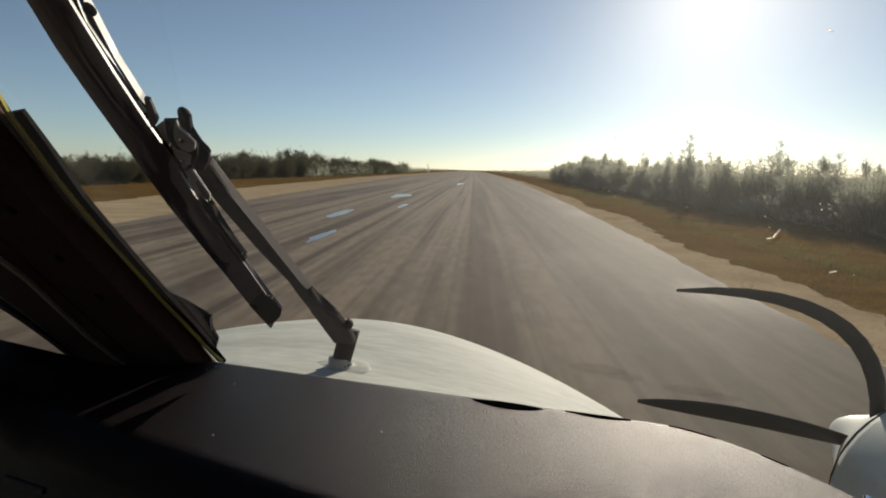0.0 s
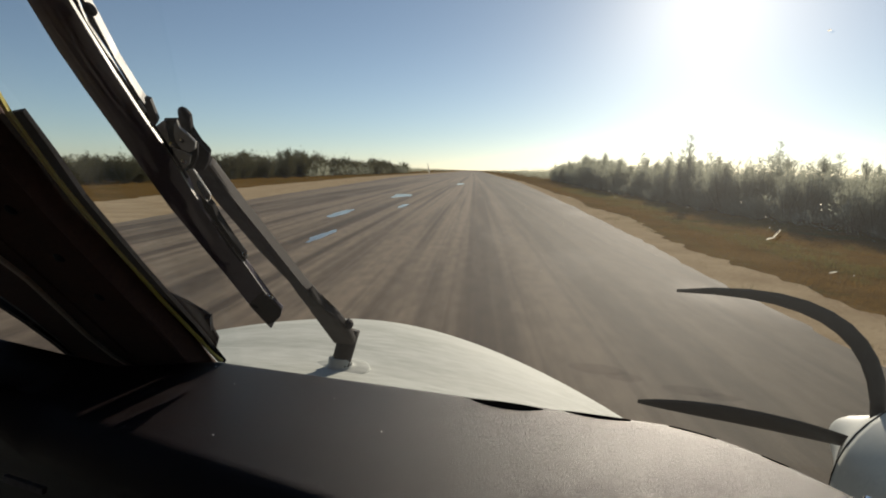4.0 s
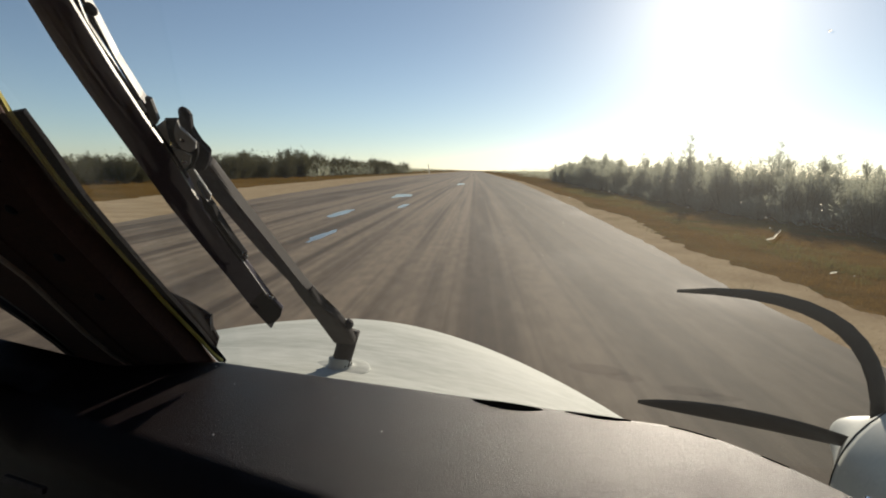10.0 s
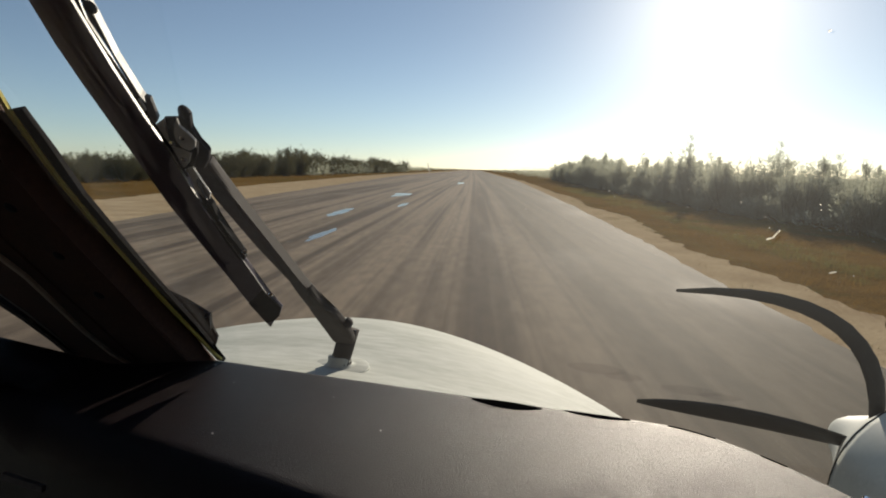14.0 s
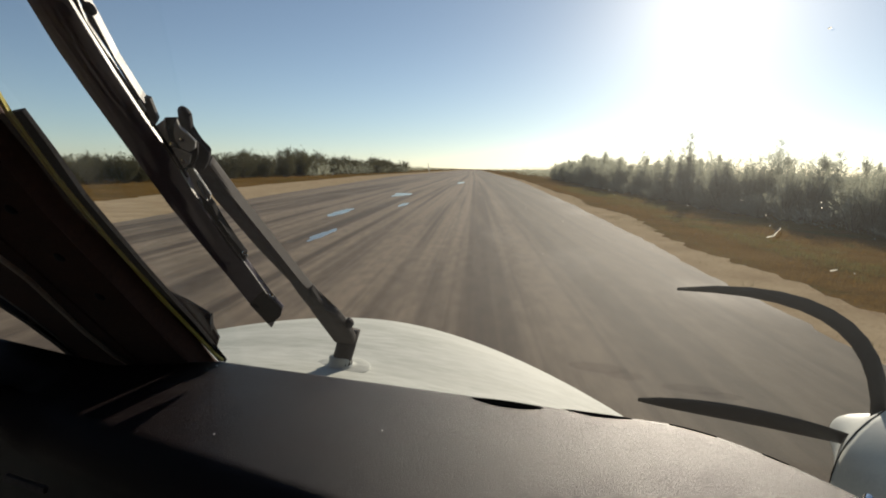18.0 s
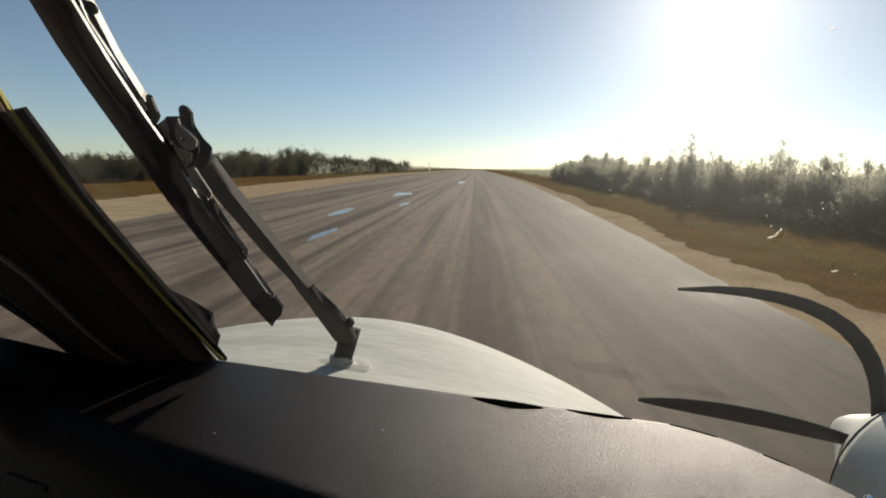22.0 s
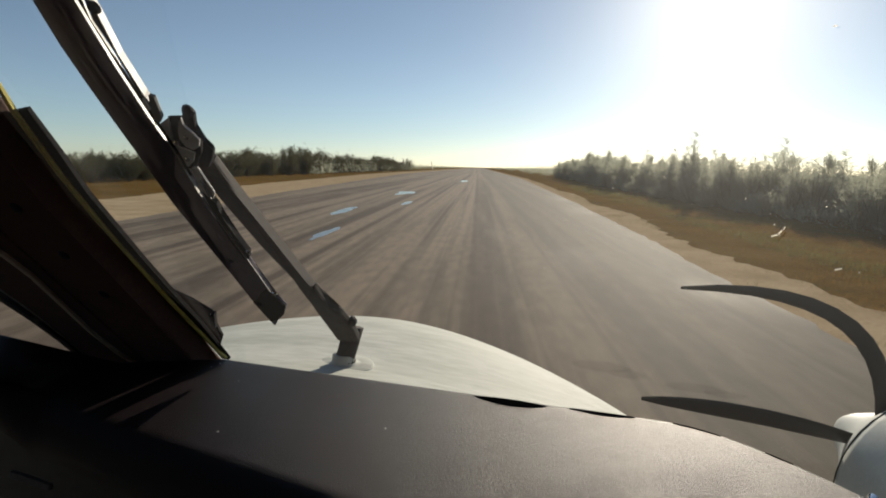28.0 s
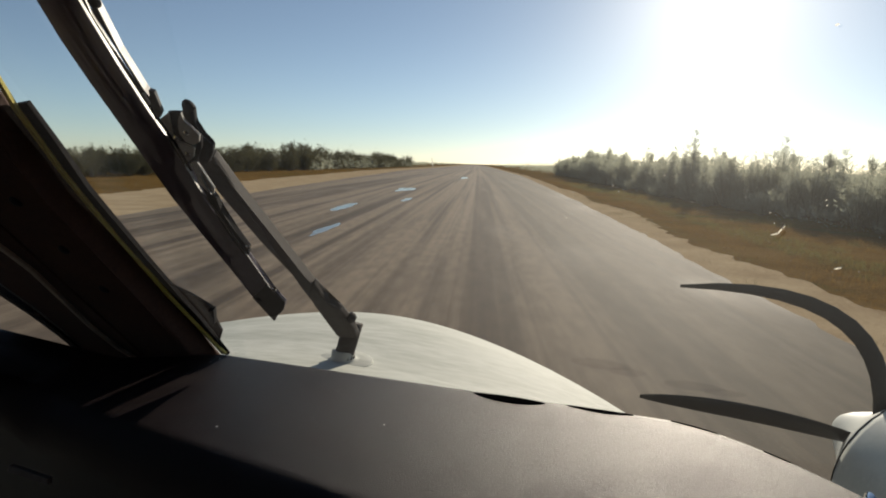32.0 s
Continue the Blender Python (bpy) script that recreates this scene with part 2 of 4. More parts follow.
def glass_material(dust):
    """Clear glass; the inner face carries a thin scattering film of dust, made to stand in for sun glare in the lens.
    """
    m = bpy.data.materials.new("dusty_windshield_glass" if dust else "clear_glass")
    m.use_nodes = True
    nd, ln = m.node_tree.nodes, m.node_tree.links
    nd.remove(nd["Principled BSDF"])
    tr, mx = nd.new("ShaderNodeBsdfTransparent"), nd.new("ShaderNodeMixShader")
    even, near, wide = nd.new("ShaderNodeBsdfTranslucent"), nd.new("ShaderNodeBsdfRefraction"), nd.new("ShaderNodeBsdfRefraction")
    near.inputs["Roughness"].default_value, near.inputs["IOR"].default_value = 0.85, 1.2
    wide.inputs["Roughness"].default_value, wide.inputs["IOR"].default_value = 0.85, 1.45
    one, two = nd.new("ShaderNodeMixShader"), nd.new("ShaderNodeMixShader")
    one.inputs[0].default_value, two.inputs[0].default_value = 0.45, 0.28
    tr.inputs[0].default_value = (0.985, 0.99, 0.99, 1)
    mx.inputs[0].default_value = dust
    ln.new(even.outputs[0], one.inputs[1]), ln.new(near.outputs[0], one.inputs[2])
    ln.new(one.outputs[0], two.inputs[1]), ln.new(wide.outputs[0], two.inputs[2])
    ln.new(tr.outputs[0], mx.inputs[1]), ln.new(two.outputs[0], mx.inputs[2]), ln.new(mx.outputs[0], nd["Material Output"].inputs[0])
    return m


M_GROUND, M_ASPHALT, M_GLASS = ground_material(), asphalt_material(), glass_material(0.0)
# Scattering film tuned to imitate lens glare round the sun and over the hedge.
M_FILM = glass_material(0.0105)
M_PUDDLE = water_material("puddle_water", (0.13, 0.11, 0.085), 0.16)
M_PUDDLE.node_tree.nodes["Principled BSDF"].inputs["Specular IOR Level"].default_value = 0.13
M_PUDDLE.node_tree.nodes["Principled BSDF"].inputs["Specular Tint"].default_value = (1.0, 0.92, 0.83, 1)
M_SEA = water_material("sea_water", (0.02, 0.05, 0.06), 0.15)


# ---- mesh helpers ----
def mesh_ob(name, verts, faces, material, parent=None, label="", smooth=False):
    me = bpy.data.meshes.new(name)
    me.from_pydata([tuple(v) for v in verts], [], faces)
    me.update()
    if smooth:
        me.polygons.foreach_set("use_smooth", [True] * len(me.polygons))
    me.materials.append(material)
    ob = new(name, me)
    ob.parent = parent
    if label:
        tagged(ob, label)
    return ob


def part(name, bm, material, parent, label="", smooth=False):
    bmesh.ops.recalc_face_normals(bm, faces=bm.faces)
    me = bpy.data.meshes.new(name)
    bm.to_mesh(me)
    bm.free()
    if smooth:
        me.polygons.foreach_set("use_smooth", [True] * len(me.polygons))
    me.materials.append(material)
    ob = new(name, me)
    ob.parent = parent
    if label:
        tagged(ob, label)
    return ob


def slab(outline, w0, w1, frame_m=Matrix(), bevel=0.0015, lean=0.0):
    """A plate of the given outline (u, v), from depth w0 to w1, in a local frame, with softened edges."""
    bm = bmesh.new()
    lo = [bm.verts.new(frame_m @ Vector((u, v, w0))) for u, v in outline]
    hi = [bm.verts.new(frame_m @ Vector((u - lean, v, w1))) for u, v in outline]
    bm.faces.new(lo), bm.faces.new(hi)
    for i in range(len(lo)):
        j = (i + 1) % len(lo)
        bm.faces.new((lo[i], lo[j], hi[j], hi[i]))
    if bevel:
        bmesh.ops.bevel(bm, geom=bm.edges[:], offset=bevel, segments=2, affect="EDGES", profile=0.5)
    return bm


def strip(path, w0, w1, frame_m=Matrix(), bevel=0.001, lean=0.0):
    """A plate along a centre line of (u, v, width)."""
    left, right = [], []
    for i, (u, v, s) in enumerate(path):
        a, b = path[max(0, i - 1)], path[min(len(path) - 1, i + 1)]
        d = Vector((b[0] - a[0], b[1] - a[1])).normalized()
        left.append((u - d.y * s / 2, v + d.x * s / 2)), right.append((u + d.y * s / 2, v - d.x * s / 2))
    return slab(left + right[::-1], w0, w1, frame_m, bevel, lean)


def loft(rings, cap=True):
    bm = bmesh.new()
    rv = [[bm.verts.new(p) for p in r] for r in rings]
    n = len(rings[0])
    for a, b in zip(rv, rv[1:]):
        for i in range(n):
            j = (i + 1) % n
            bm.faces.new((a[i], a[j], b[j], b[i]))
    if cap:
        bm.faces.new(rv[0]), bm.faces.new(rv[-1])
    return bm


def knob(centre, r, axis, height, segs=14):
    """A domed rivet or screw head standing on a surface along axis."""
    q = Vector(axis).to_track_quat("Z", "Y").to_matrix()
    rings = []
    for k in range(5):
        a = k / 4 * math.pi / 2 * 0.97
        rings.append([Vector(centre) + q @ Vector((r * math.cos(a) * math.cos(s), r * math.cos(a) * math.sin(s), height * math.sin(a))) for s in np.linspace(0, 2 * math.pi, segs, endpoint=False)])
    return loft(rings)


def tube(points, radii, segs=10):
    rings = []
    for i, (p, r) in enumerate(zip(points, radii)):
        a, b = Vector(points[max(0, i - 1)]), Vector(points[min(len(points) - 1, i + 1)])
        q = (b - a).to_track_quat("Z", "Y").to_matrix()
        rings.append([Vector(p) + q @ Vector((r * math.cos(s), r * math.sin(s), 0)) for s in np.linspace(0, 2 * math.pi, segs, endpoint=False)])
    return loft(rings)


# ---- ground, runway, water ----
def right_edge(y):
    return 6.1 + 0.055 * min(max(y, 0), 40) + 0.03 * min(max(y - 40, 0), 120)


def left_edge(y):
    return -15.0 - 0.085 * min(max(y, 0), 60) - 0.05 * min(max(y - 60, 0), 140)


RIGHT, LEFT = right_edge(0), left_edge(0)


def wobble(y, amp, seed):
    return amp * (noise.noise((y * 0.11, seed, 0.3)) + 0.6 * noise.noise((y * 0.9, seed, 5.1)) + 0.3 * noise.noise((y * 3.1, seed, 2.2)))


def stations(y0, y1, near0=2.0, near1=90.0, fine=0.35, coarse=12.0):
    ys, y = [], y0
    while y < y1:
        ys.append(y)
        y += fine if near0 <= y <= near1 else coarse
        if ys[-1] < near0 < y:
            y = near0
    return ys + [y1]


def terrain(x, y):
    away = max(0.0, max(x - right_edge(y) - 3.0, left_edge(y) - 9.0 - x))
    amp = min(1.0, away / 15.0)
    return amp * (0.25 * noise.noise((x * 0.06, y * 0.06, 0)) + 0.10 * noise.noise((x * 0.3, y * 0.3, 4)))


def build_ground():
    xs = [-4000, -1500, -600, -250] + list(range(-150, 151, 3)) + [250, 600, 1500, 4000]
    ys = [-2500, -1200, -500, -250, -120, -60] + list(range(-30, 241, 3)) + [280, 340, 420, 550, 800, 1300, 2200, 4500]
    verts = [(x, y, terrain(x, y) if abs(x) < 200 and -60 < y < 300 else 0.0) for y in ys for x in xs]
    n = len(xs)
    faces = [(j * n + i, j * n + i + 1, (j + 1) * n + i + 1, (j + 1) * n + i) for j in range(len(ys) - 1) for i in range(n - 1)]
    g = mesh_ob("ground", verts, faces, M_GROUND, smooth=True)
    tagged(g, "flat scrubland of brown dry grass and sand", "ground", kind="structure")


def build_strip(name, left, right, z, material, label, category, seeds, amp, y0=-900.0, y1=1500.0):
    ys = stations(y0, y1)
    cols = 10
    verts, faces = [], []
    for y in ys:
        a, b = left(y) + wobble(y, amp[0], seeds[0]), right(y) + wobble(y, amp[1], seeds[1])
        verts.append((a, y, z - 0.08))
        verts += [(a + (b - a) * k / cols, y, z) for k in range(cols + 1)]
        verts.append((b, y, z - 0.08))
    n = cols + 3
    for j in range(len(ys) - 1):
        faces += [(j * n + i, j * n + i + 1, (j + 1) * n + i + 1, (j + 1) * n + i) for i in range(n - 1)]
    ob = mesh_ob(name, verts, faces, material)
    return tagged(ob, label, category, kind="structure")


build_ground()
build_strip("shoulder_right", lambda y: right_edge(y) - 0.5, lambda y: right_edge(y) + 1.9, 0.015, M_SAND, "strip of pale bare sand along the runway edge", "shoulder", (1.0, 2.0), (0.0, 0.9))
build_strip("shoulder_left", lambda y: left_edge(y) - 9.5, lambda y: left_edge(y) + 0.5, 0.015, M_SAND, "wide strip of pale bare sand along the runway edge", "shoulder", (3.0, 4.0), (1.3, 0.0))
runway = build_strip("runway", left_edge, right_edge, 0.05, M_ASPHALT, "old grey asphalt runway with dark lengthwise streaks", "runway", (5.0, 6.0), (0.35, 0.22))


def water_sheet(name, cx, cy, rx, ry, z, material, label, category, seed, segs=140, rough=0.35, kind="structure"):
    pts = []
    for s in range(segs):
        a = 2 * math.pi * s / segs
        k = 1 + 1.2 * rough * noise.noise((math.cos(a) * 1.3, math.sin(a) * 1.3, seed)) + 0.45 * rough * noise.noise((math.cos(a) * 4, math.sin(a) * 4, seed + 3)) + 0.2 * rough * noise.noise((math.cos(a) * 12, math.sin(a) * 12, seed + 8))
        pts.append((cx + rx * k * math.cos(a), cy + ry * k * math.sin(a), z))
    ob = mesh_ob(name, [(cx, cy, z)] + pts, [(0, 1 + i, 1 + (i + 1) % segs) for i in range(segs)], material)
    return tagged(ob, label, category, kind=kind)


water_sheet("sea", -1500, -500, 1150, 1900, 0.06, M_SEA, "blue-green sea beyond the scrub", "sea", 11, rough=0.1)
water_sheet("lagoon", 260, -330, 130, 260, 0.3, M_SEA, "shallow glittering lagoon among scrub", "lagoon", 12)

for cx, cy, rx, ry, sd in ((-6.5, 24.0, 0.22, 2.0, 2), (-8.6, 36.0, 0.45, 3.0, 3), (-5.6, 45.0, 0.32, 2.2, 5), (-7.9, 62.0, 0.85, 4.2, 7), (-3.0, 120.0, 0.9, 8.0, 9)):
    tagged(water_sheet("puddle", cx, cy, rx, ry, 0.054, M_PUDDLE, "shallow rain puddle lying on the asphalt", "puddle", sd * 7.3, rough=0.45), group="puddles on the runway", kind="thing")

# runway number and threshold bar, far behind the aircraft
for x in (-7.9, -4.2):
    bm = slab([(x, -670), (x + 0.9, -670), (x + 0.9, -661), (x, -661)], 0.045, 0.056, bevel=0)
    num = part("runway_number", bm, M_MARK, None)
    tagged(num, "worn white painted runway digit one", "runway marking", "runway digits", "thing")
    part("flag", slab([(x - 1.0, -662.6), (x, -662.0), (x, -661.0)], 0.045, 0.056, bevel=0), M_MARK, num)
tagged(part("threshold_line", slab([(LEFT + 1, -677), (RIGHT - 1, -677), (RIGHT - 1, -676), (LEFT + 1, -676)], 0.045, 0.056, bevel=0), M_MARK, None), "worn white painted line across the runway", "runway marking")


# ---- things passed on the way in: apron, dirt track and fence, far behind the aircraft ----
apron = mesh_ob("apron", [(LEFT - 70, -560, 0.02), (LEFT + 0.4, -585, 0.02), (LEFT + 0.4, -440, 0.02), (LEFT - 60, -455, 0.02)], [(0, 1, 2, 3)], M_ASPHALT)
tagged(apron, "patched grey asphalt apron beside the runway", "apron", kind="structure")
track_pts = [(RIGHT + 0.3 + 1.2 * k, -425 + 0.9 * k + 6 * math.sin(k * 0.11)) for k in range(0, 80, 4)]
track = mesh_ob("dirt_track", [(x, y + d, 0.035) for x, y in track_pts for d in (-2.2, 2.2)], [(2 * i, 2 * i + 1, 2 * i + 3, 2 * i + 2) for i in range(len(track_pts) - 1)], M_SAND)
tagged(track, "pale sandy dirt track leaving the runway", "track", kind="structure")


def build_car(name, label, paint, m):
    """A parked car: a shell with a cabin, glass all round, lamps and four wheels."""
    car = new(name)
    tagged(car, label, "car", "cars parked by the apron", "thing")
    side = [(-2.05, 0.45), (-2.05, 0.85), (-1.25, 0.98), (-0.65, 1.42), (0.85, 1.45), (1.55, 1.02), (2.05, 0.92), (2.08, 0.42)]
    turn = Matrix(((0, 0, 1, 0), (1, 0, 0, 0), (0, 1, 0, 0), (0, 0, 0, 1)))
    part("body", slab(side, -0.82, 0.82, turn, 0.06), paint, car)
    for w0, w1 in ((-0.835, -0.822), (0.822, 0.835)):
        part("side_window", slab([(-1.05, 1.0), (-0.60, 1.34), (0.80, 1.37), (1.28, 1.02)], w0, w1, turn, 0.004), M_BLADE, car, "dark side glass")
    part("windscreen", slab([(-0.70, -1.30), (0.70, -1.30), (0.60, -0.74), (-0.60, -0.74)], -0.012, 0.012, Matrix(((1, 0, 0, 0), (0, 0.80, 0, 0.06), (0, 0.60, 1, 1.80), (0, 0, 0, 1)))), M_BLADE, car, "dark windscreen")
    for x in (-0.6, 0.6):
        part("headlight", knob((x, -2.06, 0.72), 0.10, (0, -1, 0), 0.04), M_CHROME, car)
    for x in (-0.78, 0.78):
        for y in (-1.3, 1.3):
            wheel = part("wheel", loft([[(x + dx, y + r * math.cos(t), 0.32 + r * math.sin(t)) for t in np.linspace(0, 2 * math.pi, 24, endpoint=False)] for dx, r in ((-0.10, 0.22), (-0.09, 0.30), (0.09, 0.30), (0.10, 0.22))]), M_RUBBER, car, "black tyre")
            part("rim", knob((x + math.copysign(0.10, x), y, 0.32), 0.19, (math.copysign(1, x), 0, 0), 0.02), M_BRIGHT, wheel)
    car.matrix_basis = m


build_car("parked_car", "pale grey car parked under the trees by the apron", M_PLATE, pose(LEFT - 27, -508, 0.0, 0, 0, 62))
build_car("parked_car", "dark grey car parked beside the pale one", M_ARM, pose(LEFT - 32, -511, 0.0, 0, 0, 58))
fence_post = part("fence_post", tube([(0, 0, -0.2), (0, 0, 0.6), (0, 0, 1.25)], (0.05, 0.047, 0.04), 8), M_BARK, None)
tagged(fence_post, "thin weathered wooden fence post beside the dirt track", "fence post", "fence posts along the track", "thing")
fence_post.matrix_basis = pose(34, -408, 0)
for k in range(1, 12):
    copy_thing(fence_post, pose(34 + 4.2 * k, -408 + 3.1 * k, 0, 1.5 * math.sin(k * 2.1), 1.5 * math.cos(k * 1.7), 0))


# ---- the aircraft ----
aircraft = new("aircraft")
aircraft.location = (0, 0, 0)
tagged(aircraft, "white twin-propeller aircraft with black glareshield and wiper on the runway", "aircraft", kind="thing")

CENTRE = -0.32
# axes of the right windshield pane: u to the right, v up the pane, w outwards
U, V, N = Vector((0.970, -0.243, 0.0)), Vector((-0.156, -0.624, 0.766)), Vector((0.186, 0.743, 0.643))
PANE = Matrix(((U.x, V.x, N.x, CENTRE), (U.y, V.y, N.y, 0.76), (U.z, V.z, N.z, 2.73), (0, 0, 0, 1)))
UL, VL, NL = Vector((-0.970, -0.243, 0.0)), Vector((0.156, -0.624, 0.766)), Vector((-0.186, 0.743, 0.643))
PANE_L = Matrix(((UL.x, VL.x, NL.x, CENTRE), (UL.y, VL.y, NL.y, 0.76), (UL.z, VL.z, NL.z, 2.73), (0, 0, 0, 1)))


def body_ring(y, top, a, b, p=2.7, segs=48, mid=CENTRE):
    out = []
    for s in range(segs):
        t = 2 * math.pi * s / segs
        c, d = math.cos(t), math.sin(t)
        out.append((mid + a * math.copysign(abs(c) ** (2 / p), c), y, top - b + b * math.copysign(abs(d) ** (2 / p), d)))
    return out


NOSE_Y = (0.70, 0.85, 1.05, 1.25, 1.45, 1.65, 1.85, 2.05, 2.20, 2.30)
NOSE_TOP = (2.728, 2.712, 2.685, 2.649, 2.603, 2.544, 2.463, 2.354, 2.233, 2.093)
NOSE_HALF = (0.998, 0.956, 0.880, 0.799, 0.700, 0.592, 0.482, 0.358, 0.239, 0.104)
NOSE_DEEP = (0.561, 0.553, 0.537, 0.514, 0.482, 0.435, 0.382, 0.303, 0.210, 0.093)
curves = [np.polyfit(NOSE_Y, v, 5) for v in (NOSE_TOP, NOSE_HALF, NOSE_DEEP)]
EYE_V = Vector(EYE)


def push(ob, k):
    """Moves a part's points to k(v) times their distance from the pilot's seat, v being the height up the pane."""
    for p in ob.data.vertices:
        v = (p.co - PANE.translation).dot(V)
        p.co = EYE_V + (p.co - EYE_V) * k(v)


nose = part("nose", loft([body_ring(y, *[float(np.polyval(c, y)) for c in curves], 1.941, 120, -0.303) for y in np.linspace(0.60, 2.29, 48)]), M_PAINT, aircraft, "white painted nose with faint dirt smudges", smooth=True)
push(nose, lambda v: 1.32)

# glareshield: a broad grained cover with a curved front edge
Z_DASH = 2.75


def dash_edge(x):
    d = abs(x - CENTRE)
    return 0.684 - 0.24 * d - 6.5 * max(0.0, d - 0.51) ** 2


def build_dash():
    xs = np.linspace(CENTRE - 0.72, CENTRE + 0.72, 73)
    bm = bmesh.new()
    prev = None
    for x in xs:
        e = dash_edge(x)
        rake = 0.03
        lip = 0.385 - 0.11 * max(0.0, min(1.0, (x - 0.02) / 0.25)) + 0.40 * max(0.0, -0.02 - x)
        roll = [(lip - 0.05 * math.sin(a), -rake * (e - lip) - 0.05 * (1 - math.cos(a))) for a in (1.35, 1.15, 0.95, 0.75, 0.55, 0.38, 0.22, 0.1)]
        prof = [(lip - 0.05, -0.20), *roll, (e - 0.10, -rake * 0.10), (e - 0.03, -rake * 0.03), (e - 0.009, -rake * 0.009), (e - 0.004, -0.0006), (e, -0.004), (e + 0.001, -0.02), (e + 0.001, -0.06)]
        hood = 0.045 * min(1.0, max(0.0, (-0.44 - x) / 0.14))
        col = [bm.verts.new((x, y, Z_DASH + hood + z)) for y, z in prof]
        if prev:
            for i in range(len(col) - 1):
                bm.faces.new((prev[i], col[i], col[i + 1], prev[i + 1]))
        prev = col
    return part("glareshield", bm, M_DASH, aircraft, "grained black glareshield lit by the sun", smooth=True)


dash = build_dash()
# demister slots near the front edge
for x0, x1, back, wide in ((0.004, 0.079, 0.009, 0.0155), (0.103, 0.167, 0.0055, 0.0085), (0.202, 0.239, 0.0055, 0.0014), (0.267, 0.281, 0.0055, 0.0012)):
    top, bot = [], []
    for k in range(11):
        x = x0 + (x1 - x0) * k / 10
        h = wide * math.sin(math.pi * (0.02 + 0.96 * k / 10)) ** 0.8
        y = dash_edge(x) - back
        top.append((x, min(y + h * 0.3, dash_edge(x) - 0.0045))), bot.append((x, y - h * 0.7))
    part("demister_slot", slab(top + bot[::-1], Z_DASH - 0.0020, Z_DASH + 0.0002, bevel=0), M_SLOT, dash, "narrow black air slot")

# pale dust lying on the glareshield
for x, y, r in ((-0.316, 0.664, 0.0012), (-0.322, 0.652, 0.0009), (-0.241, 0.496, 0.0011), (-0.271, 0.614, 0.0008), (-0.147, 0.586, 0.0007), (-0.083, 0.516, 0.0008)):
    part("dust_speck", knob((x, y, Z_DASH - 0.03 * (dash_edge(x) - y) - 0.0002), r, (0, 0, 1), r * 0.8, 7), M_PLATE, dash)

# windshield panes and centre post
glass_r = part("windshield", slab([(0.0, -0.03), (1.01, -0.03), (1.01, 0.66), (0.0, 0.66)], -0.020, -0.012, PANE, bevel=0), M_GLASS, aircraft, "clear dusty windshield pane")
glass_l = part("windshield", slab([(0.0, -0.03), (1.01, -0.03), (1.01, 0.66), (0.0, 0.66)], -0.020, -0.012, PANE_L, bevel=0), M_GLASS, aircraft, "clear dusty windshield pane")
for g, out in ((glass_r, N), (glass_l, NL)):
    g.visible_shadow = False
    g.data.materials.append(M_FILM)
    for f in g.data.polygons:
        f.material_index = 1 if f.normal.dot(out) < -0.9 else 0
post = part("centre_post", slab([(-0.150, 0.74), (-0.154, 0.262), (-0.171, 0.149), (-0.104, 0.02), (-0.012, -0.02), (-0.017, 0.209), (-0.020, 0.343), (-0.019, 0.391), (-0.007, 0.437), (0.004, 0.74)], -0.060, -0.028, PANE, 0.004), M_TRIM, aircraft, "dark brown lining of the centre windshield post")
part("post_flange", slab([(-0.255, 0.74), (-0.240, 0.30), (-0.230, 0.186), (-0.212, 0.002), (-0.10, 0.0), (-0.14, 0.74)], -0.062, -0.052, PANE, 0.002), M_TRIM, post, "dark flange of the post")
part("left_pane_seal", strip([(u, v, 0.013) for u, v in ((-0.2680, 0.2553), (-0.2452, 0.1692), (-0.2323, 0.1314), (-0.2243, 0.0845), (-0.2225, 0.0379), (-0.2168, 0.0056))], -0.065, -0.056, PANE, 0.002), M_RUBBER, post, "black rubber seal of the other pane")
# Solid strip in place of daylight seen through the gap at the other pane.
part("pane_edge", strip([(u, v, 0.005) for u, v in ((-0.2507, 0.2729), (-0.2291, 0.1884), (-0.2184, 0.1494), (-0.2138, 0.0997), (-0.2156, 0.0494), (-0.2181, 0.0205))], -0.0625, -0.056, PANE, 0.0006), M_STEEL, post, "strip in place of daylight at the other pane")
part("post_ridge", strip([(u, v, 0.006) for u, v in ((-0.1783, 0.3283), (-0.1452, 0.2657), (-0.1369, 0.2303), (-0.1389, 0.1794), (-0.1413, 0.1223), (-0.1338, 0.0713), (-0.1106, 0.0339))], -0.066, -0.058, PANE, 0.001), M_LINING, post, "lighter edge of the lining")
part("seal", strip([(u, v, 0.0046) for u, v in ((0.0121, 0.4912), (-0.0007, 0.4418), (-0.0060, 0.4246), (-0.0086, 0.4010), (-0.0148, 0.3558), (-0.0166, 0.3107), (-0.0179, 0.2607), (-0.0156, 0.2094), (-0.0129, 0.1516), (-0.0074, 0.0903), (-0.0050, 0.0525), (0.0000, 0.0370))], -0.0322, -0.0290, PANE, 0.0004), M_YELLOW, post, "yellow sealing strip")
part("edge_strip", slab([(-0.0076, 0.4270), (0.0089, 0.4292), (0.0043, 0.3819), (-0.0033, 0.3313), (-0.0033, 0.2844), (-0.0033, 0.2313), (-0.0011, 0.1745), (0.0022, 0.1113), (-0.0001, 0.0291), (-0.0119, 0.0293), (-0.0147, 0.0791), (-0.0202, 0.1417), (-0.0229, 0.2007), (-0.0252, 0.2530), (-0.0239, 0.3040), (-0.0220, 0.3500), (-0.0157, 0.3961), (-0.0130, 0.4202)], -0.0290, -0.0240, PANE, 0.0008), M_RUBBER, post, "black rubber glazing strip")
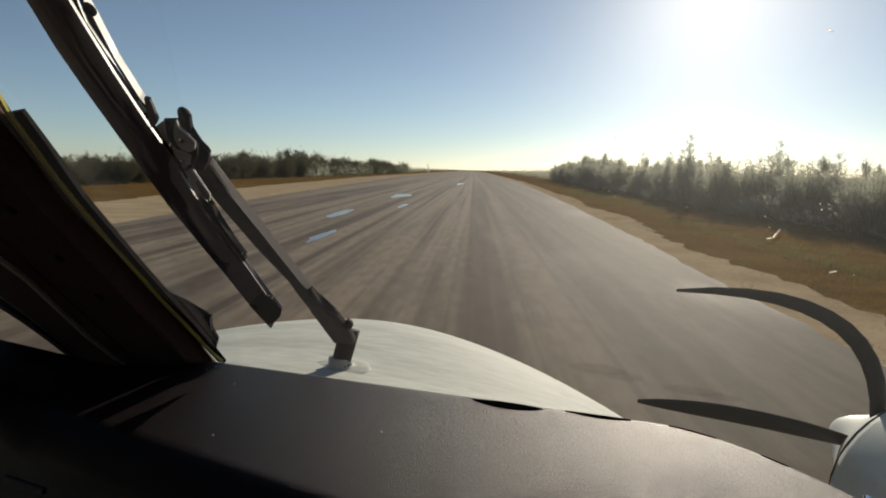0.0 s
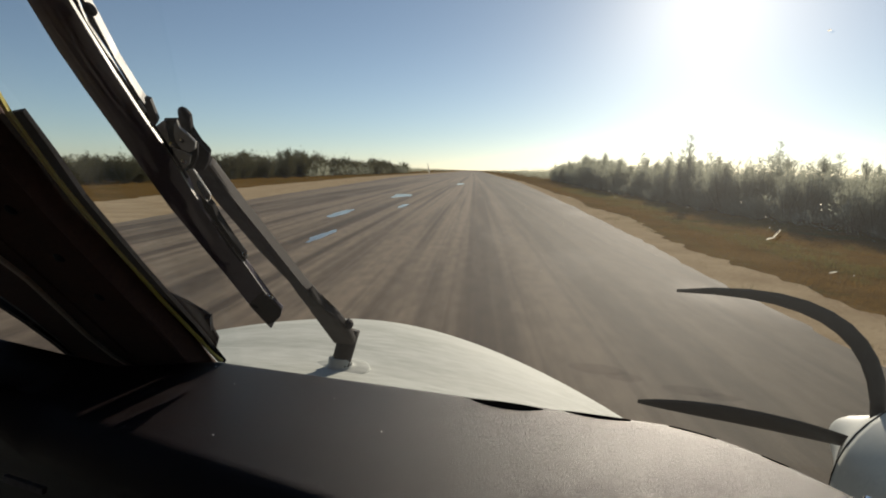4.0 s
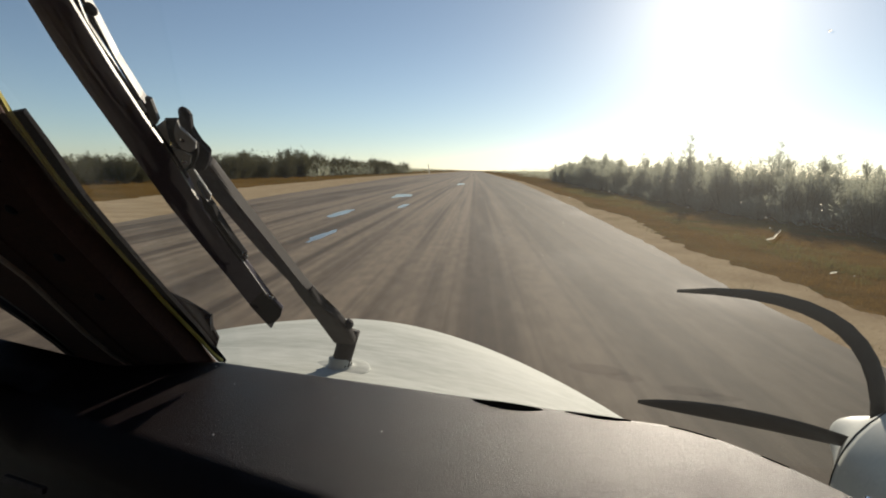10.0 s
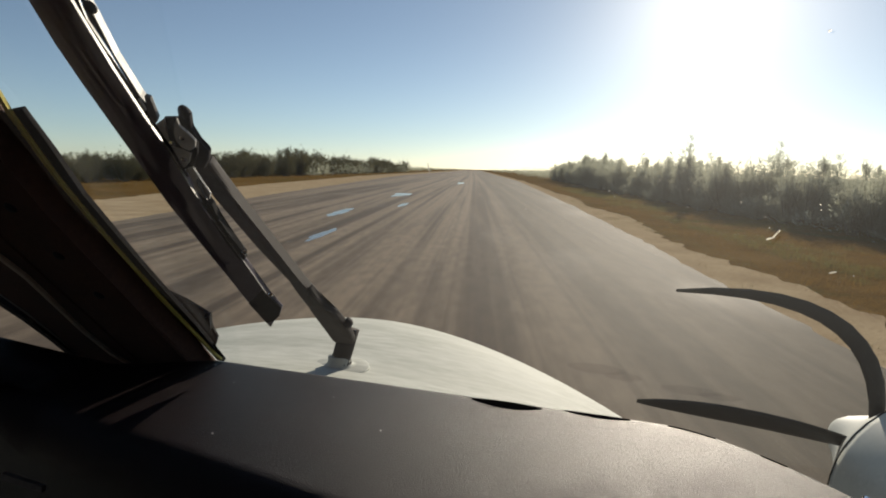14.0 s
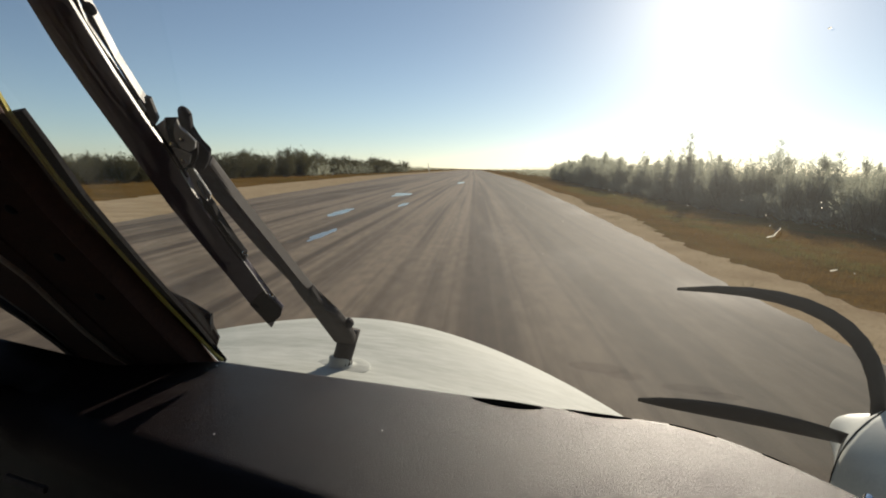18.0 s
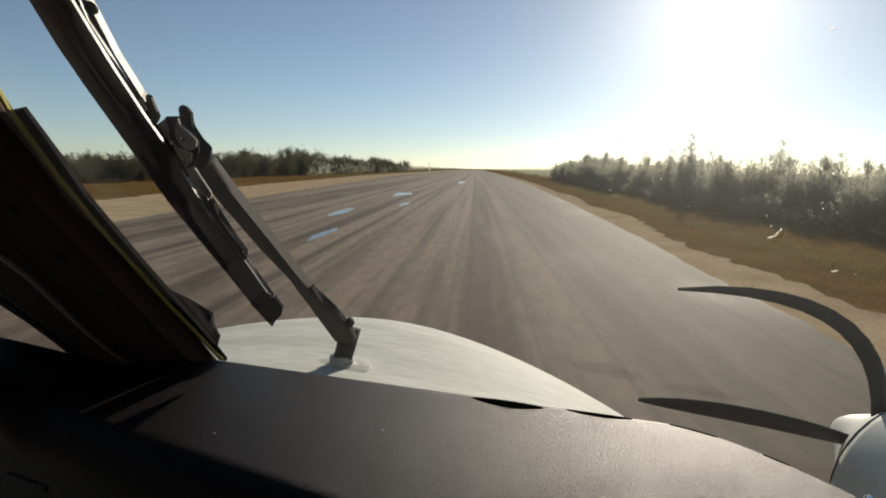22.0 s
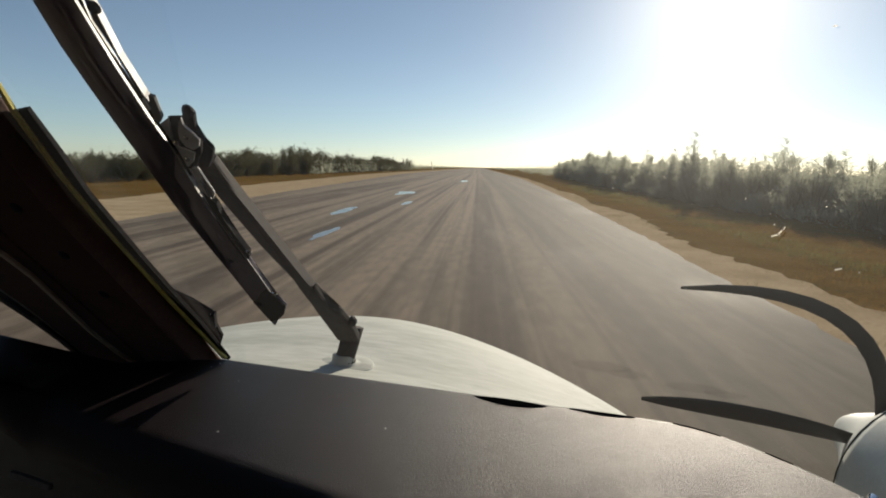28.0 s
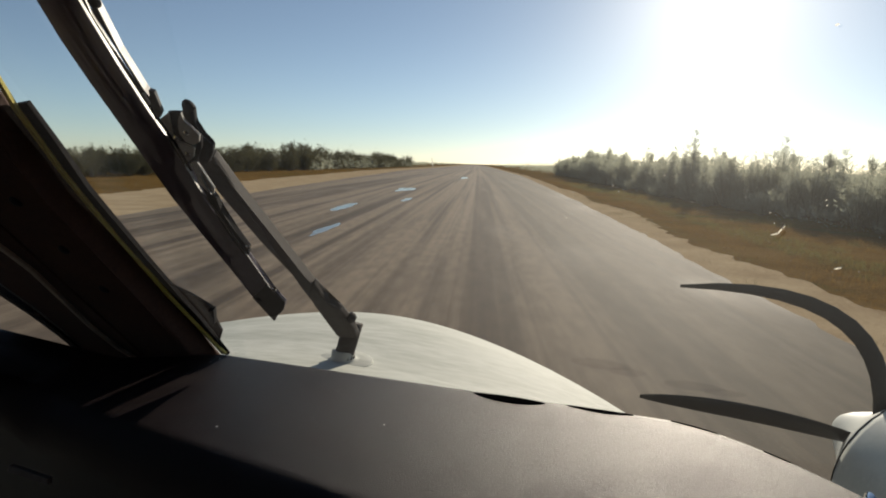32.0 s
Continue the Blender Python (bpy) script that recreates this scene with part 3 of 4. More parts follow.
for u, v in ((-0.0598, 0.3400), (-0.0585, 0.2714), (-0.0562, 0.2051)):
    part("post_screw", knob(PANE @ Vector((u, v, -0.0598)), 0.0065, -N, 0.003), M_RUBBER, post)

# the wiper: arm, blade and the fittings between them, seen from the inside of the pane
wiper = part("wiper", slab([(0.0610, 0.3066), (0.0770, 0.3168), (0.0882, 0.3120), (0.0925, 0.2666), (0.1051, 0.2036), (0.1200, 0.1229), (0.1373, 0.0665), (0.1136, 0.0193), (0.1130, 0.0550), (0.1100, 0.0994), (0.1035, 0.1229), (0.0850, 0.1838), (0.0672, 0.2635)], 0.046, 0.062, PANE, 0.0045, 0.0045), M_ARM, aircraft, "dark metal wiper with its arm on the nose")
part("blade", slab([(0.022, 0.76), (0.0213, 0.4954), (0.0167, 0.4549), (0.0157, 0.4141), (0.0162, 0.3701), (0.0172, 0.2643), (0.0299, 0.1471), (0.0363, 0.0738), (0.0428, 0.0316), (0.0581, 0.0518), (0.0706, 0.0643), (0.0813, 0.0812), (0.0719, 0.1038), (0.0703, 0.1700), (0.0625, 0.2069), (0.0610, 0.2735), (0.0639, 0.3364), (0.0605, 0.3748), (0.0601, 0.4275), (0.0614, 0.4692), (0.0639, 0.4928), (0.066, 0.76)], 0.030, 0.038, PANE, 0.002), M_FACE, wiper, "dark grey-brown wiper blade")
part("blade_rail", strip([(u, v, 0.0008) for u, v in ((0.077, 0.76), (0.0747, 0.4959), (0.0736, 0.4753), (0.0719, 0.4332), (0.0723, 0.3846), (0.0745, 0.3468), (0.0726, 0.2901))], 0.0210, 0.0245, PANE, 0.0002, 0.0012), M_RAIL, wiper, "thin pale metal rail")
part("lower_rail", strip([(u, v, 0.0012) for u, v in ((0.0726, 0.2895), (0.0761, 0.2392), (0.0800, 0.1861), (0.0830, 0.125))], 0.0210, 0.0230, PANE, 0.0002, 0.0006), M_BRIGHT, wiper, "thin grey metal rail")
part("rail_lip", slab([(0.0800, 0.76), (0.0785, 0.4959), (0.0765, 0.4753), (0.0755, 0.4332), (0.0752, 0.3850), (0.0776, 0.3468), (0.0756, 0.3150), (0.0790, 0.3150), (0.0806, 0.3468), (0.0790, 0.3850), (0.0780, 0.4504), (0.0775, 0.4784), (0.0824, 0.4954), (0.0840, 0.76)], 0.0215, 0.0222, PANE, 0), M_RUBBER, wiper)
part("blade_rail", strip([(u, v, 0.0007) for u, v in ((0.0838, 0.76), (0.0822, 0.4954), (0.0777, 0.4784), (0.0779, 0.4504), (0.0755, 0.4039))], 0.0212, 0.0238, PANE, 0.0002, 0.0009), M_RAIL, wiper, "thin pale metal rail")
part("channel", slab([(0.0856, 0.76), (0.0836, 0.4950), (0.0795, 0.4779), (0.0798, 0.4499), (0.0775, 0.4021), (0.0730, 0.3751), (0.0838, 0.3821), (0.0842, 0.4002), (0.0831, 0.4078), (0.0824, 0.4456), (0.0889, 0.4834), (0.0893, 0.4947), (0.0925, 0.76)], 0.0225, 0.0235, PANE, 0), M_RUBBER, wiper, "black channel under the spine")
part("spine", strip([(0.0985, 0.76, 0.0012), (0.0947, 0.4972, 0.0012), (0.0940, 0.4857, 0.0012), (0.0890, 0.4495, 0.0012), (0.0887, 0.4119, 0.0012), (0.0896, 0.4045, 0.0012)], 0.0160, 0.0250, PANE, 0.0003, 0.0026), M_BRIGHT, wiper, "worn silver spine")
part("spine_end", slab([(0.0947, 0.4125), (0.0993, 0.4102), (0.0940, 0.3891), (0.0874, 0.3830), (0.0842, 0.3867), (0.0882, 0.3993)], 0.0150, 0.0190, PANE, 0.0006), M_BRIGHT, wiper, "grey turned end of the spine")
part("clip", slab([(0.0793, 0.4057), (0.0822, 0.4063), (0.0817, 0.3945), (0.0784, 0.3933)], 0.0195, 0.0212, PANE, 0.0003), M_PLATE, wiper, "small grey clip")
part("lower_plate", slab([(0.0813, 0.3236), (0.0887, 0.3245), (0.0893, 0.3114), (0.0904, 0.2900), (0.0844, 0.2818), (0.0782, 0.2846), (0.0745, 0.2955)], 0.0235, 0.0260, PANE, 0.0005), M_PLATE, wiper, "grey lower plate")
part("lower_spine", slab([(0.0765, 0.2940), (0.0801, 0.2855), (0.0834, 0.2736), (0.0799, 0.2567), (0.0820, 0.2213), (0.0856, 0.1970), (0.0808, 0.1857), (0.0725, 0.1847), (0.0699, 0.2099), (0.0699, 0.2438), (0.0720, 0.2713)], 0.0235, 0.0310, PANE, 0.0010), M_RUBBER, wiper)
part("glinting_plate", strip([(0.0880, 0.3110, 0.0010), (0.0862, 0.2960, 0.0010), (0.0860, 0.2850, 0.0010)], 0.0190, 0.0275, PANE, 0.0002, 0.0026), M_BRIGHT, wiper, "bright bare metal tab")
part("bracket", slab([(0.0778, 0.3764), (0.0920, 0.3833), (0.0836, 0.3662), (0.0771, 0.3509), (0.0885, 0.3477), (0.0973, 0.3424), (0.0900, 0.3325), (0.0806, 0.3258), (0.0740, 0.3263), (0.0728, 0.3419), (0.0747, 0.3595)], 0.0225, 0.0250, PANE, 0.0005), M_PLATE, wiper, "grey metal bracket")
part("bracket_plate", slab([(0.1087, 0.3850), (0.1065, 0.3764), (0.1109, 0.3702), (0.1150, 0.3600), (0.1101, 0.3527), (0.1012, 0.3486), (0.0944, 0.3524), (0.0929, 0.3617), (0.0970, 0.3714), (0.1027, 0.3795)], 0.0200, 0.0225, PANE, 0.0005), M_PLATE, wiper, "grey metal bracket plate")
part("bracket_back", slab([(0.0876, 0.3817), (0.1016, 0.3817), (0.0981, 0.3698), (0.1020, 0.3634), (0.1088, 0.3531), (0.1013, 0.3401), (0.0866, 0.3242), (0.0755, 0.3194), (0.0672, 0.3228), (0.0697, 0.3456)], 0.0265, 0.0300, PANE, 0.001), M_RUBBER, wiper)
for u, v, w, r in ((0.1025, 0.3637, 0.0200, 0.0030), (0.0845, 0.3556, 0.0222, 0.0030), (0.0860, 0.3365, 0.0222, 0.0032), (0.0962, 0.4905, 0.0160, 0.0056), (0.0890, 0.2016, 0.0225, 0.0036), (0.0875, 0.1229, 0.0225, 0.0036)):
    part("rivet", knob(PANE @ Vector((u, v, w)), r, -N, 0.9 * r), M_CHROME if r < 0.005 else M_RUBBER, wiper, "domed metal rivet")
part("hook", slab([(0.0854, 0.3711), (0.0937, 0.3761), (0.1040, 0.3749), (0.0996, 0.3653), (0.0955, 0.3594), (0.0964, 0.3440), (0.1003, 0.3344), (0.1025, 0.3323), (0.0943, 0.3199), (0.0834, 0.3093), (0.0727, 0.3104), (0.0801, 0.3254), (0.0930, 0.3439), (0.0901, 0.3561), (0.0848, 0.3626)], 0.040, 0.046, PANE, 0.0012), M_RUBBER, wiper, "black arm hook")
part("hook_pin", knob(PANE @ Vector((0.0972, 0.3730, 0.043)), 0.0062, V, 0.011), M_RUBBER, wiper)
part("end_clip", slab([(0.0358, 0.0888), (0.0437, 0.0454), (0.0599, 0.0536), (0.0739, 0.0676), (0.0842, 0.0855), (0.0783, 0.0991), (0.0774, 0.1119), (0.0747, 0.1241)], 0.028, 0.031, PANE, 0.001), M_RUBBER, wiper, "black blade end clip")
part("elbow", slab([(0.112, 0.090), (0.128, 0.112), (0.131, 0.074), (0.147, 0.056), (0.154, 0.021), (0.152, -0.010), (0.120, -0.012), (0.110, 0.064)], 0.044, 0.058, PANE, 0.004), M_ARM, wiper, "dark pivoted arm head")
part("pivot_bolt", knob(PANE @ Vector((0.153, 0.033, 0.052)), 0.008, U, 0.008), M_RUBBER, wiper, "black pivot bolt")
part("stalk", tube([(-0.176, 0.786, 2.768), (-0.179, 0.782, 2.745), (-0.184, 0.780, 2.726), (-0.186, 0.780, 2.712)], (0.017, 0.014, 0.014, 0.019), 16), M_ARM, wiper, "dark metal wiper stalk", smooth=True)
part("boot", tube([(-0.187, 0.780, z) for z in (2.704, 2.7125, 2.713, 2.7145, 2.715, 2.718, 2.728, 2.729)], (0.044, 0.043, 0.042, 0.026, 0.020, 0.0170, 0.016, 0.014), 32), M_PAINT, wiper, "white round stalk base", smooth=True)

ARM_PARTS = ("wiper", "elbow", "pivot_bolt", "stalk", "boot")
for ob in (wiper, *wiper.children):
    if ob.name.split(".")[0] in ARM_PARTS:
        push(ob, lambda v: 1.32 - 0.365 * max(0.0, min(1.0, v / 0.31)))
    else:
        push(ob, lambda v: 0.948)

# the other pane's wiper base, half hidden behind the centre post
mount = part("wiper_mount", slab([(-0.0696, 0.1176), (-0.0475, 0.1015), (-0.0275, 0.0757), (-0.0373, 0.0517), (-0.0423, 0.0287), (-0.0445, 0.0140), (-0.0665, -0.0172), (-0.0769, 0.0362)], 0.014, 0.018, PANE, 0.0008), M_ARM, aircraft, "dark wiper mount beside the centre post")
part("mount_bolt", slab([(-0.0316, 0.0740), (-0.0198, 0.0786), (-0.0382, 0.0422), (-0.0507, 0.0301)], 0.008, 0.016, PANE, 0.001), M_RUBBER, mount)

# dried insect marks on the outside of the pane
for u, v, du, dv, s in ((0.609, 0.289, 0.0014, 0.0042, 0.0010), (0.6065, 0.285, 0.0026, 0.0014, 0.0007), (0.6102, 0.2925, 0.0006, 0.0018, 0.0012), (0.657, 0.251, 0.0022, 0.0010, 0.0008), (0.344, 0.345, 0.0003, 0.005, 0.0005), (0.60, 0.451, 0.0008, 0.0004, 0.0005)):
    part("insect_mark", strip([(u - du, v - dv, s * 0.4), (u, v, s), (u + du, v + dv, s * 0.5)], 0.0085, 0.0095, PANE, 0), M_SPECK, glass_r, "pale dried insect mark")
rnd = random.Random(5)
for k in range(30):
    u, v, s = rnd.uniform(0.42, 0.76), rnd.gauss(0.32, 0.04), rnd.uniform(0.0002, 0.0005)
    part("dirt_speck", slab([(u - s, v), (u, v - s * 0.7), (u + s, v + s * 0.2), (u, v + s)], 0.0085, 0.0092, PANE, 0), M_SPECK, glass_r)

# faint dark tinted ovals on the pane
M_OVAL = bpy.data.materials.new("greasy_smudge")
M_OVAL.use_nodes = True
sm = M_OVAL.node_tree
sm.nodes.remove(sm.nodes["Principled BSDF"])
smt = sm.nodes.new("ShaderNodeBsdfTransparent")
smt.inputs[0].default_value = (0.94, 0.935, 0.94, 1)
sm.links.new(smt.outputs[0], sm.nodes["Material Output"].inputs[0])
for cu, cv, ru, rv in ((0.484, 0.066, 0.030, 0.010), (0.512, 0.056, 0.020, 0.008), (0.582, 0.045, 0.030, 0.009), (0.612, 0.039, 0.021, 0.0065)):
    ring = [(cu + ru * math.cos(t) * (1 + 0.2 * noise.noise((math.cos(t) * 1.5, math.sin(t) * 1.5, cu * 90))), cv + rv * math.sin(t) * (1 + 0.2 * noise.noise((math.cos(t) * 2, math.sin(t) * 2, cu * 50)))) for t in np.linspace(0, 2 * math.pi, 40, endpoint=False)]
    part("smudge", slab(ring, 0.0088, 0.0092, PANE, 0), M_OVAL, glass_r, "faint dark oval")
for ob in glass_r.children:
    push(ob, lambda v: 0.9412)

# cabin shell round the camera
for name, lo, hi in (("cabin_roof", (-1.34, -1.3, 3.32), (0.70, 0.34, 3.38)), ("cabin_floor", (-1.34, -1.3, 1.90), (0.70, 0.72, 1.96)),
                     *[("side_wall", (a, y0, z0), (a + 0.06, y1, z1)) for a in (0.67, -1.37) for y0, y1, z0, z1 in ((-1.3, 0.55, 1.96, 2.72), (-1.3, 0.55, 3.20, 3.32), (-1.3, -0.55, 2.72, 3.20), (0.22, 0.55, 2.72, 3.20))],
                     ("aft_bulkhead", (-1.31, -1.36, 1.96), (0.67, -1.30, 3.32)), ("instrument_panel", (-1.30, 0.09, 1.96), (0.66, 0.118, 2.60))):
    part(name, slab([(lo[0], lo[1]), (hi[0], lo[1]), (hi[0], hi[1]), (lo[0], hi[1])], lo[2], hi[2], bevel=0.006), M_CABIN if name != "instrument_panel" else M_TRIM, aircraft)
for lo, hi in [((a, y0, z0), (a + 0.013, y1, z1)) for a in (0.732, -1.386) for y0, y1, z0, z1 in ((-1.3, 0.55, 1.9, 2.70), (-1.3, 0.55, 3.22, 3.36), (-1.3, -0.57, 2.70, 3.22), (0.24, 0.55, 2.70, 3.22))]:
    part("outer_skin", slab([(lo[0], lo[1]), (hi[0], lo[1]), (hi[0], hi[1]), (lo[0], hi[1])], lo[2], hi[2], bevel=0.003), M_PAINT, aircraft)
# Side windows out of view, added to let sky light reach the post.
for a in (0.697, -1.343):
    part("side_window", slab([(a, -0.55), (a + 0.006, -0.55), (a + 0.006, 0.22), (a, 0.22)], 2.72, 3.20, bevel=0), M_GLASS, aircraft, "clear side window of the cabin").visible_shadow = False
part("windshield_header", slab([(0.0, 0.62), (1.04, 0.62), (1.04, 0.74), (0.0, 0.74)], -0.05, 0.02, PANE, 0.004), M_TRIM, aircraft)
part("windshield_header", slab([(0.0, 0.62), (1.04, 0.62), (1.04, 0.74), (0.0, 0.74)], -0.05, 0.02, PANE_L, 0.004), M_TRIM, aircraft)
part("side_post", slab([(1.00, -0.05), (1.06, -0.05), (1.06, 0.74), (1.00, 0.74)], -0.05, 0.02, PANE, 0.004), M_TRIM, aircraft)
part("side_post", slab([(1.00, -0.05), (1.06, -0.05), (1.06, 0.74), (1.00, 0.74)], -0.05, 0.02, PANE_L, 0.004), M_TRIM, aircraft)
part("fuselage", loft([body_ring(-1.4, 1.95, 1.08, 0.42), body_ring(0.0, 1.95, 1.08, 0.42), body_ring(0.55, 1.95, 1.09, 0.42), body_ring(0.80, 1.95, 1.14, 0.42)]), M_PAINT, aircraft, "white painted lower fuselage", smooth=True)


def hull(y, half, low, high, p=3.0, segs=48):
    """A closed hoop of the hull, from its keel to its roof."""
    out = []
    for k in range(segs):
        t = 2 * math.pi * k / segs
        c, d = math.cos(t), math.sin(t)
        out.append((CENTRE + half * math.copysign(abs(c) ** (2 / p), c), y, (low + high) / 2 + (high - low) / 2 * math.copysign(abs(d) ** (2 / p), d)))
    return out


tail = part("tail_cone", loft([hull(y, h, lo, hi) for y, h, lo, hi in ((-1.40, 1.09, 1.66, 3.42), (-2.4, 1.00, 1.72, 3.36), (-3.6, 0.80, 1.90, 3.20), (-4.8, 0.56, 2.12, 3.02), (-6.0, 0.32, 2.34, 2.86), (-6.9, 0.12, 2.52, 2.72))]), M_PAINT, aircraft, "white painted tapering tail", smooth=True)
FIN = Matrix(((0, 0, 1, CENTRE), (1, 0, 0, 0), (0, 1, 0, 0), (0, 0, 0, 1)))
part("tail_fin", slab([(-5.0, 2.85), (-6.0, 4.55), (-6.75, 4.55), (-6.85, 2.65)], -0.06, 0.06, FIN, bevel=0.03), M_PAINT, aircraft)
part("tailplane", slab([(CENTRE - 2.6, -6.5), (CENTRE - 2.6, -6.0), (CENTRE, -5.5), (CENTRE + 2.6, -6.0), (CENTRE + 2.6, -6.5), (CENTRE, -6.7)], 2.58, 2.68, bevel=0.03), M_PAINT, aircraft)
bm = bmesh.new()
prev = None
for y in (-1.39, -0.6, 0.0, 0.33):
    col = []
    for r in (0.0, 0.02):
        for k in range(25):
            t = math.pi * k / 24
            c, d = math.cos(t), math.sin(t)
            col.append(bm.verts.new((CENTRE + (1.07 + r) * math.copysign(abs(c) ** 0.55, c), y, 3.30 + (0.12 + r) * d ** 0.7)))
    if prev:
        for off in (0, 25):
            for k in range(24):
                bm.faces.new((prev[off + k], prev[off + k + 1], col[off + k + 1], col[off + k]))
    prev = col
part("cabin_top", bm, M_PAINT, aircraft, "white rounded cabin roof", smooth=True)
LIP = Matrix(((1, 0, 0, -0.413), (0, 0.219, -0.976, 0.4735), (0, 0.976, 0.219, 2.699), (0, 0, 0, 1)))
part("placard", slab([(-0.020, 0.007), (0.020, -0.003), (0.020, -0.009), (-0.020, 0.001)], -0.003, 0.003, LIP, bevel=0.0005), M_STEEL, dash, "small worn brown placard")

# right engine with propeller
AX, AZ = 2.327, 1.454


def ring_at(y, r, segs=40, flat=1.0):
    return [(AX + r * math.cos(t), y, AZ + r * flat * math.sin(t)) for t in np.linspace(0, 2 * math.pi, segs, endpoint=False)]


nacelle = part("engine_nacelle", loft([ring_at(y, r) for y, r in ((-0.9, 0.34), (-0.5, 0.50), (0.2, 0.60), (1.4, 0.62), (2.2, 0.60), (2.5, 0.567), (2.70, 0.528), (2.75, 0.515))]), M_COWL, aircraft, "white engine nacelle", smooth=True)
part("cowl_seam", loft([ring_at(2.744, 0.5180), ring_at(2.754, 0.5165)]), M_SLOT, nacelle, "dark gap behind the spinner")
spinner = part("propeller", loft([ring_at(y, r) for y, r in ((2.759, 0.507), (2.83, 0.460), (2.91, 0.402), (2.99, 0.345), (3.07, 0.292), (3.15, 0.245), (3.23, 0.204), (3.31, 0.168), (3.39, 0.130), (3.46, 0.088), (3.50, 0.035))]), M_COWL, aircraft, "pale glossy spinner with black propeller blades", smooth=True)


def blade(points, widths):
    """A propeller blade along a curved line, in the disc's plane, twisted a little along its length."""
    rings = []
    for i, (p, w) in enumerate(zip(points, widths)):
        a, b = Vector(points[max(0, i - 1)]), Vector(points[min(len(points) - 1, i + 1)])
        d = (b - a).normalized()
        twist = radians(52 - 36 * i / (len(points) - 1))
        side = d.cross(Vector((0, 1, 0))).normalized()
        chord = side * math.cos(twist * 0.6) + Vector((0, 1, 0)) * math.sin(twist * 0.6)
        thick = d.cross(chord).normalized()
        rings.append([Vector(p) + chord * (w / 2 * math.cos(t)) + thick * (w * 0.09 * math.sin(t)) for t in np.linspace(0, 2 * math.pi, 12, endpoint=False)])
    return part("blade", loft(rings), M_BLADE, spinner, "matt black propeller blade", smooth=True)


def bend(p0, p1, p2, n=12):
    return [tuple(Vector(p0) * (1 - s) ** 2 + Vector(p1) * 2 * s * (1 - s) + Vector(p2) * s * s) for s in np.linspace(0, 1, n)]


part("exhaust_stub", tube([(1.92, 2.52, 1.56), (1.845, 2.48, 1.572), (1.795, 2.41, 1.570), (1.775, 2.31, 1.56)], (0.056, 0.056, 0.054, 0.052), 20), M_CHROME, nacelle, "polished exhaust stub", smooth=True)
WIDTHS = [0.075, 0.09, 0.10, 0.105, 0.105, 0.105, 0.10, 0.095, 0.085, 0.07, 0.05, 0.02]
blade(bend((2.17, 2.98, 1.70), (2.19, 3.0, 2.46), (1.08, 3.0, 2.395)), [0.82 * w for w in WIDTHS])
blade(bend((2.06, 2.98, 1.60), (1.50, 3.0, 1.74), (0.92, 3.0, 1.775)), [1.1 * w for w in WIDTHS])
blade(bend((2.55, 2.98, 1.50), (3.0, 3.0, 1.65), (3.55, 3.0, 1.25)), WIDTHS)
blade(bend((2.33, 2.98, 1.25), (2.28, 3.0, 0.80), (2.60, 3.0, 0.35)), WIDTHS)
# the other engine, a mirror of this one
def mirror(ob, parent):
    """A mirrored copy of a part, and of the parts under it, on the other side of the hull."""
    me = ob.data.copy()
    for p in me.vertices:
        p.co.x, p.co.y = 2 * CENTRE - p.co.x, p.co.y - 0.35
    me.flip_normals()
    twin = new(ob.name.split(".")[0], me)
    twin.parent = parent
    if "label" in ob:
        tagged(twin, ob["label"])
    for child in list(ob.children):
        if child.name not in ("blade.001", "blade.002"):
            mirror(child, twin)


for ob in (nacelle, spinner):
    mirror(ob, aircraft)
part("wing", slab([(CENTRE + 0.9, 0.25), (CENTRE + 2.8, 0.1), (CENTRE + 6.3, -0.45), (CENTRE + 6.3, -1.35), (CENTRE + 0.9, -1.75)], 1.72, 1.86, bevel=0.05), M_PAINT, aircraft)
part("wing", slab([(CENTRE - 0.9, 0.25), (CENTRE - 2.8, 0.1), (CENTRE - 6.3, -0.45), (CENTRE - 6.3, -1.35), (CENTRE - 0.9, -1.75)], 1.72, 1.86, bevel=0.05), M_PAINT, aircraft)
for x, y, top in ((CENTRE, 1.2, 1.5), (2.33, -0.4, 1.2), (-2.97, -0.4, 1.45)):
    leg = part("landing_gear_leg", tube([(x, y, 0.35), (x, y, top)], (0.05, 0.06)), M_STEEL, aircraft)
    part("tyre", loft([[(x + dx, y + r * math.cos(t), 0.37 + r * math.sin(t)) for t in np.linspace(0, 2 * math.pi, 28, endpoint=False)] for dx, r in ((-0.10, 0.20), (-0.09, 0.29), (-0.05, 0.32), (0.05, 0.32), (0.09, 0.29), (0.10, 0.20))]), M_RUBBER, leg)


# ---- scrub ----
def spray(verts, faces, p, d, length, width, rng):
    """A long thin leaf spray as a bent quad pair."""
    side = d.cross(Vector((rng.uniform(-1, 1), rng.uniform(-1, 1), rng.uniform(-1, 1)))).normalized() * width
    mid = p + d * length * 0.5
    end = p + d * length + Vector((0, 0, -0.12 * length))
    k = len(verts)
    verts += [p, mid + side, mid - side, end]
    faces += [(k, k + 1, k + 2), (k + 1, k + 3, k + 2)]


